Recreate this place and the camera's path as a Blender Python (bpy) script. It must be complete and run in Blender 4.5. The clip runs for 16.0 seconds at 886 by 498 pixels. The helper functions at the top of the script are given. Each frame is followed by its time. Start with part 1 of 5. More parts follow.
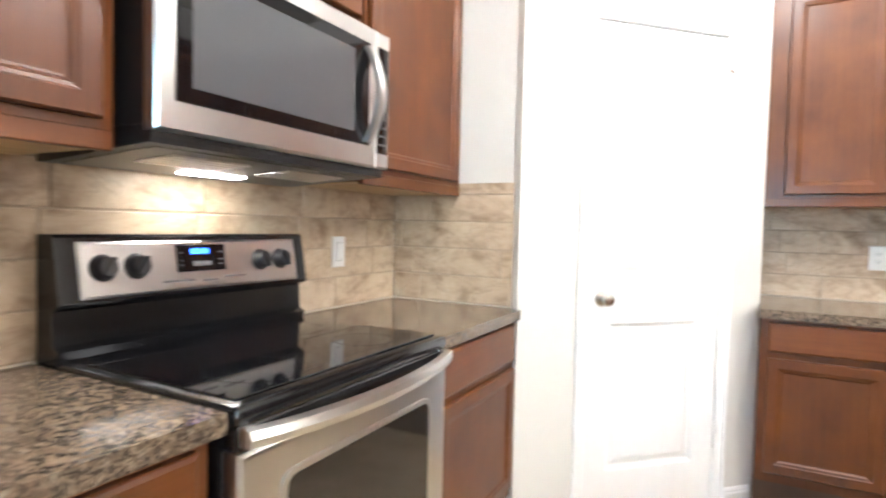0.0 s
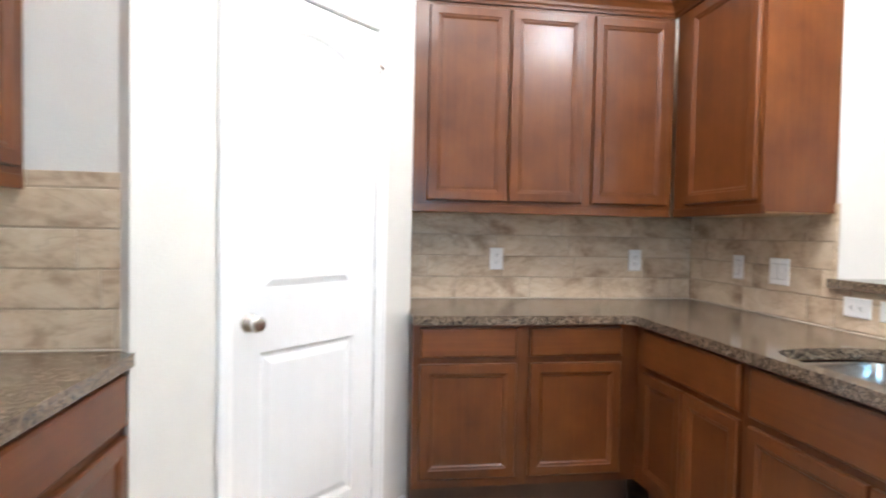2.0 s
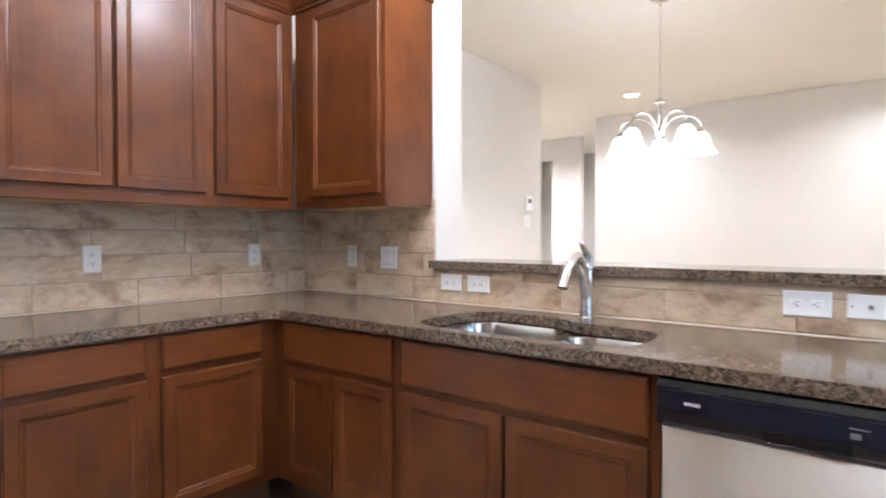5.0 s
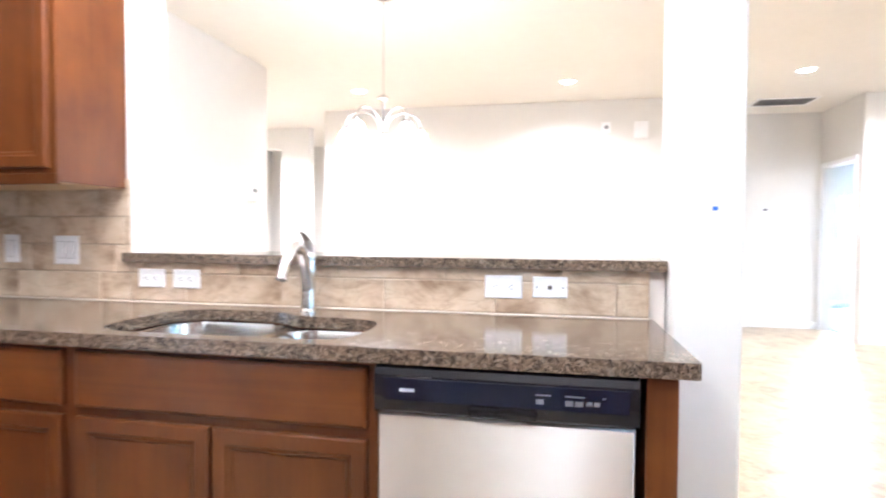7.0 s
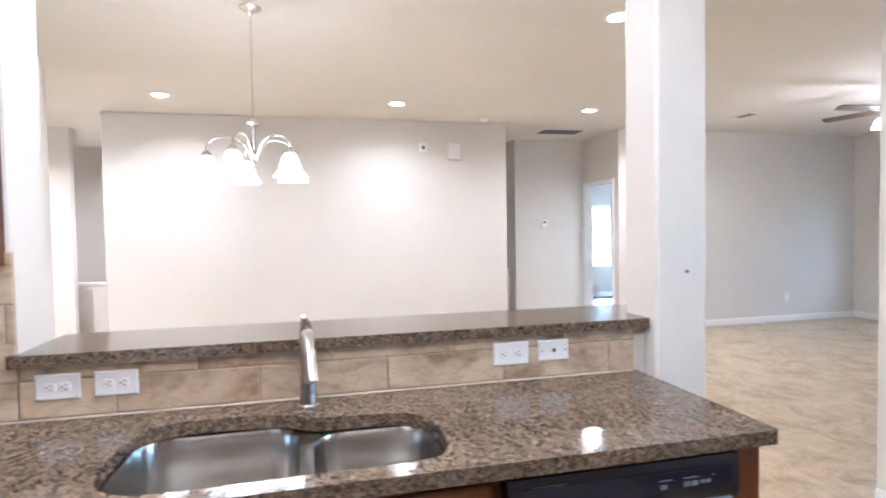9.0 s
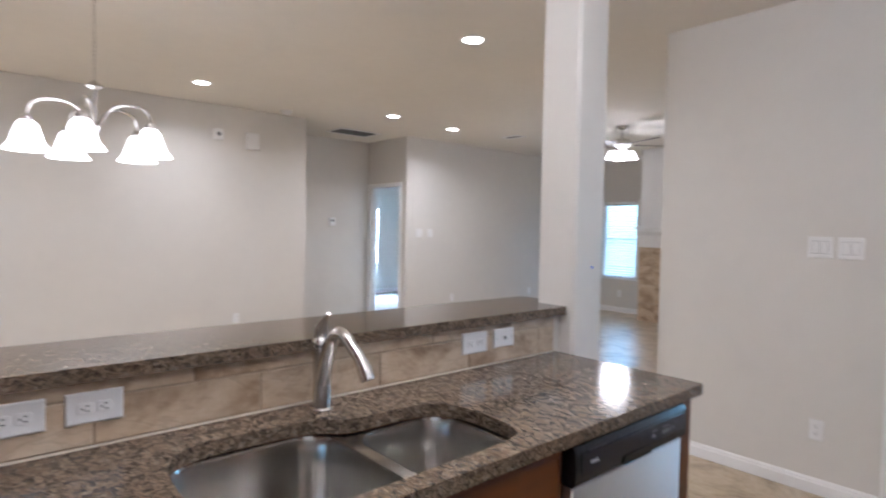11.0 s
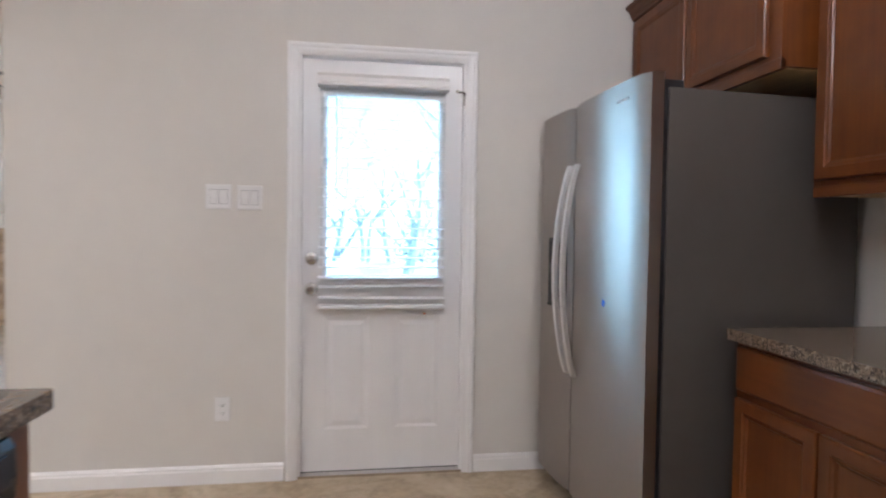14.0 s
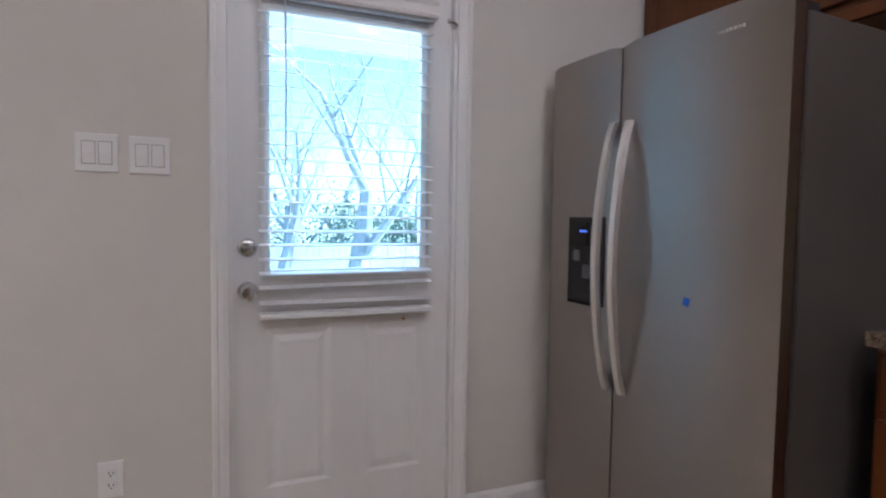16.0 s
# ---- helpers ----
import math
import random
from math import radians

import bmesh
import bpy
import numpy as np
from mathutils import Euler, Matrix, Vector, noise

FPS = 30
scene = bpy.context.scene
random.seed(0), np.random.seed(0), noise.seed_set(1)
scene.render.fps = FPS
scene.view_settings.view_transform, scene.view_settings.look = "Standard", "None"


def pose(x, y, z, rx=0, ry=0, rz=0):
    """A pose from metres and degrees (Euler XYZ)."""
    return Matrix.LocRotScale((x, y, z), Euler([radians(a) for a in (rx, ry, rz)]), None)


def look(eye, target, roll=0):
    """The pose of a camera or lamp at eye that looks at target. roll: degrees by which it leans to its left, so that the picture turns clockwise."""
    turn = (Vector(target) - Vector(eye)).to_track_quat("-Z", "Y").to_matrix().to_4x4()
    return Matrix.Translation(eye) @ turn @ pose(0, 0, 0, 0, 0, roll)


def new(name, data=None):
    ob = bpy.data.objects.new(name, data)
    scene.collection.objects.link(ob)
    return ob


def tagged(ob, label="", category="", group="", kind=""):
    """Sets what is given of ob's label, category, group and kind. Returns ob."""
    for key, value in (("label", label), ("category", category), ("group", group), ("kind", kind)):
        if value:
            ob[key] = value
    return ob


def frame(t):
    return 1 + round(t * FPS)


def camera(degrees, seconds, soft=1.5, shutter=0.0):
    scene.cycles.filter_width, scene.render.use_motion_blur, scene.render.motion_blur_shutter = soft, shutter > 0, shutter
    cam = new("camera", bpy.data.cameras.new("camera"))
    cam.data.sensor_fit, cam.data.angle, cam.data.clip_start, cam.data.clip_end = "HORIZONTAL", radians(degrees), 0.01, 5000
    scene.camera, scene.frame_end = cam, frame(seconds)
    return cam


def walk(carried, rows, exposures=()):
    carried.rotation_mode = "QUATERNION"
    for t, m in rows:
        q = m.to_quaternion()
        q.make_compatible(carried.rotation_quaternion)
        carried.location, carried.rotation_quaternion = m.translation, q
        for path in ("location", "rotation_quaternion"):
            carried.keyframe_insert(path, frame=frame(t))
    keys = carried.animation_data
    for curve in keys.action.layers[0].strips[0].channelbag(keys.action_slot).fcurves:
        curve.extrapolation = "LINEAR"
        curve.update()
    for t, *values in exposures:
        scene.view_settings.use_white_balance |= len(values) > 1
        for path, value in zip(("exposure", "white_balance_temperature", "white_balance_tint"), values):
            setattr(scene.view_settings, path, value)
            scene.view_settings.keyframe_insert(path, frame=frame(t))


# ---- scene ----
cam = camera(76.7, 16.0, soft=2.0, shutter=0.5)
PATH = [
    (0, (0.114, 0.101, 1.233), (-0.822, 1.866, 1.152), 1.3),
    (0.5, (0.091, 0.227, 1.247), (-0.558, 2.117, 1.162), 1.2),
    (1, (0.1, 0.329, 1.263), (-0.27, 2.293, 1.184), 1.2),
    (1.5, (0.061, 0.429, 1.256), (0.007, 2.428, 1.19), 1.1),
    (2, (-0.013, 0.518, 1.263), (0.273, 2.496, 1.203), 1.1),
    (2.5, (-0.073, 0.662, 1.243), (0.585, 2.55, 1.202), 1.2),
    (3, (-0.066, 0.724, 1.258), (0.891, 2.48, 1.223), 1.0),
    (3.5, (-0.11, 0.774, 1.253), (1.108, 2.36, 1.23), 0.9),
    (4, (-0.189, 0.812, 1.238), (1.208, 2.242, 1.213), 0.8),
    (4.2, (-0.187, 0.804, 1.217), (1.24, 2.205, 1.196), 0.6),
    (6.3, (-0.394, 0.759, 1.219), (1.454, 1.52, 1.151), 0.3),
    (6.5, (-0.326, 0.759, 1.196), (1.558, 1.428, 1.138), 0.4),
    (7, (-0.134, 0.78, 1.196), (1.825, 1.177, 1.14), 0.4),
    (7.5, (-0.006, 0.885, 1.21), (1.992, 0.96, 1.153), 0.6),
    (8, (-0.003, 1.065, 1.247), (1.978, 0.794, 1.192), 0.3),
    (8.5, (-0.034, 1.334, 1.382), (1.922, 0.92, 1.317), 0.1),
    (8.7, (-0.035, 1.457, 1.441), (1.917, 1.028, 1.372), -0.5),
    (10.8, (0.314, 2.447, 1.462), (1.892, 1.22, 1.395), 1.4),
    (11, (0.308, 2.446, 1.443), (1.815, 1.132, 1.369), 1.1),
    (11.5, (0.355, 2.442, 1.361), (1.594, 0.874, 1.301), 0.9),
    (12, (0.344, 2.425, 1.292), (1.296, 0.667, 1.226), 0.9),
    (12.5, (0.395, 2.318, 1.242), (1.086, 0.442, 1.192), 0.6),
    (13, (0.455, 2.087, 1.234), (0.814, 0.121, 1.178), 0.8),
    (13.5, (0.515, 1.861, 1.241), (0.551, -0.138, 1.183), 0.7),
    (14, (0.588, 1.624, 1.223), (0.307, -0.356, 1.164), 0.8),
    (14.5, (0.655, 1.356, 1.177), (0.154, -0.579, 1.111), 0.7),
    (15, (0.743, 1.102, 1.159), (0.075, -0.782, 1.088), 0.7),
    (15.5, (0.856, 0.908, 1.189), (0.096, -0.94, 1.089), 0.9),
    (16, (0.947, 0.818, 1.198), (0.189, -1.029, 1.084), 0.8),
]
EXPOSURES = [(0.0, 4.27, 5900, 10), (1.0, 4.32, 5850, 10), (1.7, 4.02, 5800, 10), (2.6, 3.24, 5550, 12), (3.2, 2.74, 5500, 14), (4.2, 2.94, 5500, 14), (6.3, 4.54, 5450, 15),
             (7.6, 4.22, 5400, 15), (8.7, 3.77, 5400, 16), (10.8, 2.80, 5500, 16), (12.5, 3.20, 5550, 16), (13.6, 3.07, 5700, 16), (14.5, 2.54, 5650, 18), (16.0, 2.22, 5550, 19)]
walk(cam, [(t, look(eye, target, roll)) for t, eye, target, roll in PATH], EXPOSURES)

# ---- world, daylight and lamps ----
world = bpy.data.worlds.new("sky_world")
scene.world = world
world.use_nodes = True
wn = world.node_tree.nodes
sky = wn.new("ShaderNodeTexSky")
sky.sky_type, sky.sun_disc = "NISHITA", False
sky.sun_elevation, sky.sun_rotation = radians(42), radians(283)
sky.dust_density, sky.ozone_density = 0.6, 2.2
world.node_tree.links.new(sky.outputs[0], wn["Background"].inputs["Color"])
wn["Background"].inputs["Strength"].default_value = 0.15
sun_data = bpy.data.lights.new("sun", "SUN")
sun_data.energy, sun_data.angle, sun_data.color = 4.5, radians(8), (1.0, 0.97, 0.92)
sun = new("sun", sun_data)
sun.matrix_basis = look((-30, 7, 27), (0, 0, 0))

CEIL = 2.77
WARM = (1.0, 0.95, 0.885)


def area_lamp(name, where, towards, sx, sy, power, color):
    data = bpy.data.lights.new(name, "AREA")
    data.shape, data.size, data.size_y, data.energy, data.color = "RECTANGLE", sx, sy, power, color
    ob = new(name, data)
    ob.matrix_basis = look(where, towards)
    return ob


def can_lamp(x, y, power):
    data = bpy.data.lights.new("can_light", "AREA")
    data.shape, data.size, data.energy, data.color, data.spread = "DISK", 0.12, power, WARM, radians(150)
    ob = new("can_light", data)
    ob.matrix_basis = look((x, y, CEIL - 0.012), (x, y + 0.0001, 0))
    return ob


# recessed lamps: dining and living, and unseen ones over the kitchen aisle, guessed from highlights
CANS = [(5.83, 2.953), (5.83, 0.682), (5.80, -1.52), (5.94, -2.59), (3.19, -0.31)]
KITCHEN_CANS = [(-0.10, 0.75, 4.0), (1.33, 1.8, 5.0), (0.35, 2.1, 1.6)]
for cx, cy in CANS:
    can_lamp(cx, cy, 2.0)
for cx, cy, watts in KITCHEN_CANS:
    bulb = bpy.data.lights.new("kitchen_bulb", "POINT")
    bulb.energy, bulb.color, bulb.shadow_soft_size = watts, WARM, 0.12
    new("kitchen_bulb", bulb).matrix_basis = pose(cx, cy, CEIL - 0.14)
# sky light through the windows and the glazed door
DAY = (0.72, 0.87, 1.0)
area_lamp("door_daylight", (0.485, -1.34, 1.42), (0.485, 0, 1.2), 0.56, 0.95, 1.8, DAY)
area_lamp("living_window_daylight", (5.81, -6.73, 1.29), (5.4, 0, 1.0), 0.66, 1.3, 3.2, DAY)
area_lamp("bedroom_window_daylight", (10.6, -4.18, 1.27), (6.4, -3.8, 0.8), 0.6, 1.1, 75, DAY)

# ---- materials ----


def mat(name, color, rough=0.5, metal=0.0, noise_scale=0.0, amount=0.1, bump=0.0, bump_scale=80.0, stretch=(1, 1, 1), coat=0.0, rough_var=0.0):
    """Plain procedural surface: colour varied at two scales, a fine relief and uneven gloss."""
    m = bpy.data.materials.new(name)
    m.use_nodes = True
    nt = m.node_tree
    n, l = nt.nodes, nt.links
    b = n["Principled BSDF"]
    b.inputs["Base Color"].default_value = (*color, 1)
    b.inputs["Roughness"].default_value, b.inputs["Metallic"].default_value = rough, metal
    b.inputs["Coat Weight"].default_value = coat
    b.inputs["Coat Roughness"].default_value = 0.12
    co = n.new("ShaderNodeTexCoord")
    mp = n.new("ShaderNodeMapping")
    mp.inputs["Scale"].default_value = stretch
    l.new(co.outputs["Object"], mp.inputs["Vector"])
    if noise_scale:
        big, fine = n.new("ShaderNodeTexNoise"), n.new("ShaderNodeTexNoise")
        big.inputs["Scale"].default_value, fine.inputs["Scale"].default_value = noise_scale, noise_scale * 9
        big.inputs["Detail"].default_value = 4
        add = n.new("ShaderNodeMath")
        add.operation = "MULTIPLY_ADD"
        add.inputs[1].default_value = 0.4
        l.new(mp.outputs[0], big.inputs["Vector"])
        l.new(mp.outputs[0], fine.inputs["Vector"])
        l.new(fine.outputs[0], add.inputs[0])
        l.new(big.outputs[0], add.inputs[2])
        ramp = n.new("ShaderNodeValToRGB")
        ramp.color_ramp.elements[0].position, ramp.color_ramp.elements[1].position = 0.45, 0.95
        ramp.color_ramp.elements[0].color = (*[c * (1 - amount) for c in color], 1)
        ramp.color_ramp.elements[1].color = (*[min(1, c * (1 + amount)) for c in color], 1)
        l.new(add.outputs[0], ramp.inputs[0])
        l.new(ramp.outputs[0], b.inputs["Base Color"])
        if rough_var:
            rr = n.new("ShaderNodeMapRange")
            rr.inputs["To Min"].default_value, rr.inputs["To Max"].default_value = rough - rough_var, rough + rough_var
            rr.inputs["From Min"].default_value, rr.inputs["From Max"].default_value = 0.3, 0.7
            l.new(big.outputs[0], rr.inputs[0])
            l.new(rr.outputs[0], b.inputs["Roughness"])
    if bump:
        tex, bp = n.new("ShaderNodeTexNoise"), n.new("ShaderNodeBump")
        tex.inputs["Scale"].default_value = bump_scale
        bp.inputs["Strength"].default_value, bp.inputs["Distance"].default_value = bump, 0.002
        l.new(mp.outputs[0], tex.inputs["Vector"])
        l.new(tex.outputs[0], bp.inputs["Height"])
        l.new(bp.outputs[0], b.inputs["Normal"])
    return m


def ramp_stops(ramp, stops):
    els = ramp.color_ramp.elements
    while len(els) < len(stops):
        els.new(0.5)
    for e, (p, c) in zip(els, stops):
        e.position, e.color = p, (*c, 1)


def wood(name, along, dark, light, rough=0.4):
    """Stained cherry: faint long grain over soft mottling, satin lacquer. along: axis of the grain."""
    m = bpy.data.materials.new(name)
    m.use_nodes = True
    n, l = m.node_tree.nodes, m.node_tree.links
    b = n["Principled BSDF"]
    co, mp, info = n.new("ShaderNodeTexCoord"), n.new("ShaderNodeMapping"), n.new("ShaderNodeObjectInfo")
    sc = [60.0, 60.0, 60.0]
    sc[along] = 2.5
    mp.inputs["Scale"].default_value = sc
    off, add = n.new("ShaderNodeVectorMath"), n.new("ShaderNodeVectorMath")
    off.operation = "SCALE"
    off.inputs[0].default_value = (7.3, 3.1, 5.7)
    l.new(info.outputs["Random"], off.inputs["Scale"])
    l.new(co.outputs["Object"], add.inputs[0])
    l.new(off.outputs[0], add.inputs[1])
    l.new(add.outputs[0], mp.inputs["Vector"])
    grain, blot = n.new("ShaderNodeTexNoise"), n.new("ShaderNodeTexNoise")
    grain.inputs["Scale"].default_value, grain.inputs["Detail"].default_value = 1.0, 3
    blot.inputs["Scale"].default_value, blot.inputs["Detail"].default_value = 6.0, 3
    l.new(mp.outputs[0], grain.inputs["Vector"])
    l.new(add.outputs[0], blot.inputs["Vector"])
    mix = n.new("ShaderNodeMath")
    mix.operation = "MULTIPLY_ADD"
    mix.inputs[1].default_value = 0.45
    l.new(grain.outputs[0], mix.inputs[0])
    l.new(blot.outputs[0], mix.inputs[2])
    ramp = n.new("ShaderNodeMapRange")
    ramp.inputs["From Min"].default_value, ramp.inputs["From Max"].default_value = 0.32, 1.14
    l.new(mix.outputs[0], ramp.inputs[0])
    tone = n.new("ShaderNodeMix")
    tone.data_type = "RGBA"
    tone.inputs["A"].default_value, tone.inputs["B"].default_value = (*dark, 1), (*light, 1)
    l.new(ramp.outputs[0], tone.inputs["Factor"])
    hsv, vr = n.new("ShaderNodeHueSaturation"), n.new("ShaderNodeMapRange")
    vr.inputs["To Min"].default_value, vr.inputs["To Max"].default_value = 0.88, 1.12
    l.new(info.outputs["Random"], vr.inputs[0])
    l.new(vr.outputs[0], hsv.inputs["Value"])
    l.new(tone.outputs["Result"], hsv.inputs["Color"])
    l.new(hsv.outputs[0], b.inputs["Base Color"])
    b.inputs["Roughness"].default_value = rough
    b.inputs["Specular IOR Level"].default_value = 0.32
    b.inputs["Coat Weight"].default_value, b.inputs["Coat Roughness"].default_value = 0.2, 0.2
    return m


def granite(name):
    m = bpy.data.materials.new(name)
    m.use_nodes = True
    n, l = m.node_tree.nodes, m.node_tree.links
    b = n["Principled BSDF"]
    co = n.new("ShaderNodeTexCoord")
    warp = n.new("ShaderNodeTexNoise")
    warp.inputs["Scale"].default_value = 30
    vm = n.new("ShaderNodeVectorMath")
    vm.operation = "MULTIPLY_ADD"
    vm.inputs[1].default_value = (0.03, 0.03, 0.03)
    gm = n.new("ShaderNodeMapping")
    gm.inputs["Scale"].default_value, gm.inputs["Rotation"].default_value = (0.62, 1.0, 1.0), (0, 0, radians(55))
    l.new(co.outputs["Object"], gm.inputs["Vector"])
    l.new(gm.outputs[0], warp.inputs["Vector"])
    l.new(warp.outputs["Color"], vm.inputs[0])
    l.new(gm.outputs[0], vm.inputs[2])
    v1, v2, no = n.new("ShaderNodeTexVoronoi"), n.new("ShaderNodeTexVoronoi"), n.new("ShaderNodeTexNoise")
    v1.inputs["Scale"].default_value, v2.inputs["Scale"].default_value = 105, 240
    no.inputs["Scale"].default_value, no.inputs["Detail"].default_value = 14, 5
    for t in (v1, v2, no):
        l.new(vm.outputs[0], t.inputs["Vector"])
    sep = n.new("ShaderNodeSeparateColor")
    l.new(v1.outputs["Color"], sep.inputs[0])
    r1 = n.new("ShaderNodeValToRGB")
    r1.color_ramp.interpolation = "CONSTANT"
    ramp_stops(r1, [(0.0, (0.05, 0.037, 0.028)), (0.2, (0.1, 0.07, 0.048)), (0.45, (0.18, 0.127, 0.084)), (0.72, (0.25, 0.185, 0.122)), (0.92, (0.28, 0.225, 0.165))])
    l.new(sep.outputs[0], r1.inputs[0])
    sep2 = n.new("ShaderNodeSeparateColor")
    l.new(v2.outputs["Color"], sep2.inputs[0])
    r2 = n.new("ShaderNodeValToRGB")
    ramp_stops(r2, [(0.3, (0.022, 0.016, 0.012)), (0.6, (0.14, 0.098, 0.066)), (1.0, (0.27, 0.21, 0.15))])
    l.new(sep2.outputs[1], r2.inputs[0])
    mix = n.new("ShaderNodeMix")
    mix.data_type = "RGBA"
    l.new(no.outputs[0], mix.inputs["Factor"])
    l.new(r1.outputs[0], mix.inputs["A"])
    l.new(r2.outputs[0], mix.inputs["B"])
    l.new(mix.outputs["Result"], b.inputs["Base Color"])
    b.inputs["Roughness"].default_value = 0.12
    return m


def stone(name, dark, mid, light, scale=5.0, rough=0.42, vein=True, seed_random=True, spread=1.0, along=1.0):
    """Mottled travertine with thin veins; every piece takes its own part of the pattern."""
    m = bpy.data.materials.new(name)
    m.use_nodes = True
    n, l = m.node_tree.nodes, m.node_tree.links
    b = n["Principled BSDF"]
    co, info = n.new("ShaderNodeTexCoord"), n.new("ShaderNodeObjectInfo")
    off, add = n.new("ShaderNodeVectorMath"), n.new("ShaderNodeVectorMath")
    off.operation = "SCALE"
    off.inputs[0].default_value = (17.3, 9.1, 23.7) if seed_random else (0, 0, 0)
    l.new(info.outputs["Random"], off.inputs["Scale"])
    bed = n.new("ShaderNodeMapping")
    bed.inputs["Scale"].default_value = (along, 1, 1)
    l.new(co.outputs["Object"], bed.inputs["Vector"])
    l.new(bed.outputs[0], add.inputs[0])
    l.new(off.outputs[0], add.inputs[1])
    a, c = n.new("ShaderNodeTexNoise"), n.new("ShaderNodeTexNoise")
    a.inputs["Scale"].default_value, a.inputs["Detail"].default_value, a.inputs["Distortion"].default_value = scale, 7, 1.2
    a.inputs["Roughness"].default_value = 0.62
    c.inputs["Scale"].default_value, c.inputs["Detail"].default_value = scale * 7, 4
    l.new(add.outputs[0], a.inputs["Vector"])
    l.new(add.outputs[0], c.inputs["Vector"])
    s = n.new("ShaderNodeMath")
    s.operation = "MULTIPLY_ADD"
    s.inputs[1].default_value = 0.3
    l.new(c.outputs[0], s.inputs[0])
    l.new(a.outputs[0], s.inputs[2])
    ramp = n.new("ShaderNodeValToRGB")
    ramp_stops(ramp, [(0.65 - 0.2 * spread, dark), (0.65, mid), (0.65 + 0.22 * spread, light)])
    l.new(s.outputs[0], ramp.inputs[0])
    col = ramp.outputs[0]
    if vein:
        vn = n.new("ShaderNodeTexNoise")
        vn.inputs["Scale"].default_value, vn.inputs["Detail"].default_value, vn.inputs["Distortion"].default_value = scale * 0.9, 5, 2.0
        l.new(add.outputs[0], vn.inputs["Vector"])
        d = n.new("ShaderNodeMath")
        d.operation = "SUBTRACT"
        d.inputs[1].default_value = 0.5
        ab = n.new("ShaderNodeMath")
        ab.operation = "ABSOLUTE"
        l.new(vn.outputs[0], d.inputs[0])
        l.new(d.outputs[0], ab.inputs[0])
        vr = n.new("ShaderNodeMapRange")
        vr.inputs["From Max"].default_value, vr.inputs["To Min"].default_value, vr.inputs["To Max"].default_value = 0.018, 0.22, 0.0
        l.new(ab.outputs[0], vr.inputs[0])
        mx = n.new("ShaderNodeMix")
        mx.data_type = "RGBA"
        mx.inputs["B"].default_value = (*[k * 0.55 for k in dark], 1)
        l.new(vr.outputs[0], mx.inputs["Factor"])
        l.new(col, mx.inputs["A"])
        col = mx.outputs["Result"]
    l.new(col, b.inputs["Base Color"])
    b.inputs["Roughness"].default_value = rough
    bp = n.new("ShaderNodeBump")
    bp.inputs["Strength"].default_value, bp.inputs["Distance"].default_value = 0.25, 0.002
    l.new(s.outputs[0], bp.inputs["Height"])
    l.new(bp.outputs[0], b.inputs["Normal"])
    return m


def grained(m, amount=0.8):
    """Fine level brushing, which draws reflections out upright."""
    n, l = m.node_tree.nodes, m.node_tree.links
    b, t = n["Principled BSDF"], n.new("ShaderNodeTangent")
    t.direction_type, t.axis = "RADIAL", "Z"
    l.new(t.outputs[0], b.inputs["Tangent"])
    b.inputs["Anisotropic"].default_value, b.inputs["Anisotropic Rotation"].default_value = amount, 0.25
    return m


def glow(name, color, strength):
    m = bpy.data.materials.new(name)
    m.use_nodes = True
    b = m.node_tree.nodes["Principled BSDF"]
    b.inputs["Base Color"].default_value = (*color, 1)
    b.inputs["Emission Color"].default_value, b.inputs["Emission Strength"].default_value = (*color, 1), strength
    return m


def clear_glass(name, tint=(1, 1, 1), rough=0.0):
    m = bpy.data.materials.new(name)
    m.use_nodes = True
    n, l = m.node_tree.nodes, m.node_tree.links
    tr, gl, mx, fr = n.new("ShaderNodeBsdfTransparent"), n.new("ShaderNodeBsdfGlossy"), n.new("ShaderNodeMixShader"), n.new("ShaderNodeFresnel")
    tr.inputs[0].default_value = (*tint, 1)
    gl.inputs["Roughness"].default_value = rough
    fr.inputs[0].default_value = 1.45
    l.new(fr.outputs[0], mx.inputs[0])
    l.new(tr.outputs[0], mx.inputs[1])
    l.new(gl.outputs[0], mx.inputs[2])
    l.new(mx.outputs[0], n["Material Output"].inputs["Surface"])
    return m


M_WALL = mat("wall_paint", (0.665, 0.637, 0.592), 0.75, noise_scale=1.2, amount=0.03, bump=0.35, bump_scale=120)
M_CEIL = mat("ceiling_paint", (0.77, 0.735, 0.67), 0.85, noise_scale=1.0, amount=0.03, bump=0.5, bump_scale=90)
M_TRIM = mat("white_trim_paint", (0.82, 0.81, 0.80), 0.32, noise_scale=3, amount=0.03, bump=0.08, bump_scale=60)
M_DOOR = mat("white_door_paint", (0.80, 0.79, 0.785), 0.30, noise_scale=2.5, amount=0.04, bump=0.2, bump_scale=70, stretch=(1, 1, 0.12))
CH_D, CH_L = (0.062, 0.0155, 0.0032), (0.158, 0.0475, 0.0085)
M_WOOD = wood("cherry_upright", 2, CH_D, CH_L)
M_WOODH = wood("cherry_across", 0, CH_D, CH_L)
M_WOODY = wood("cherry_deep", 1, CH_D, CH_L)
M_RAW = mat("unfinished_maple", (0.55, 0.38, 0.2), 0.55, noise_scale=6, amount=0.12, stretch=(1, 8, 8))
M_GRAN = granite("brown_granite")
M_TILE = stone("travertine_tile", (0.275, 0.185, 0.112), (0.52, 0.395, 0.27), (0.64, 0.53, 0.395), 5.5, along=0.55)
M_GROUT = mat("tan_grout", (0.40, 0.315, 0.225), 0.8, noise_scale=20, amount=0.1, bump=0.3, bump_scale=200)
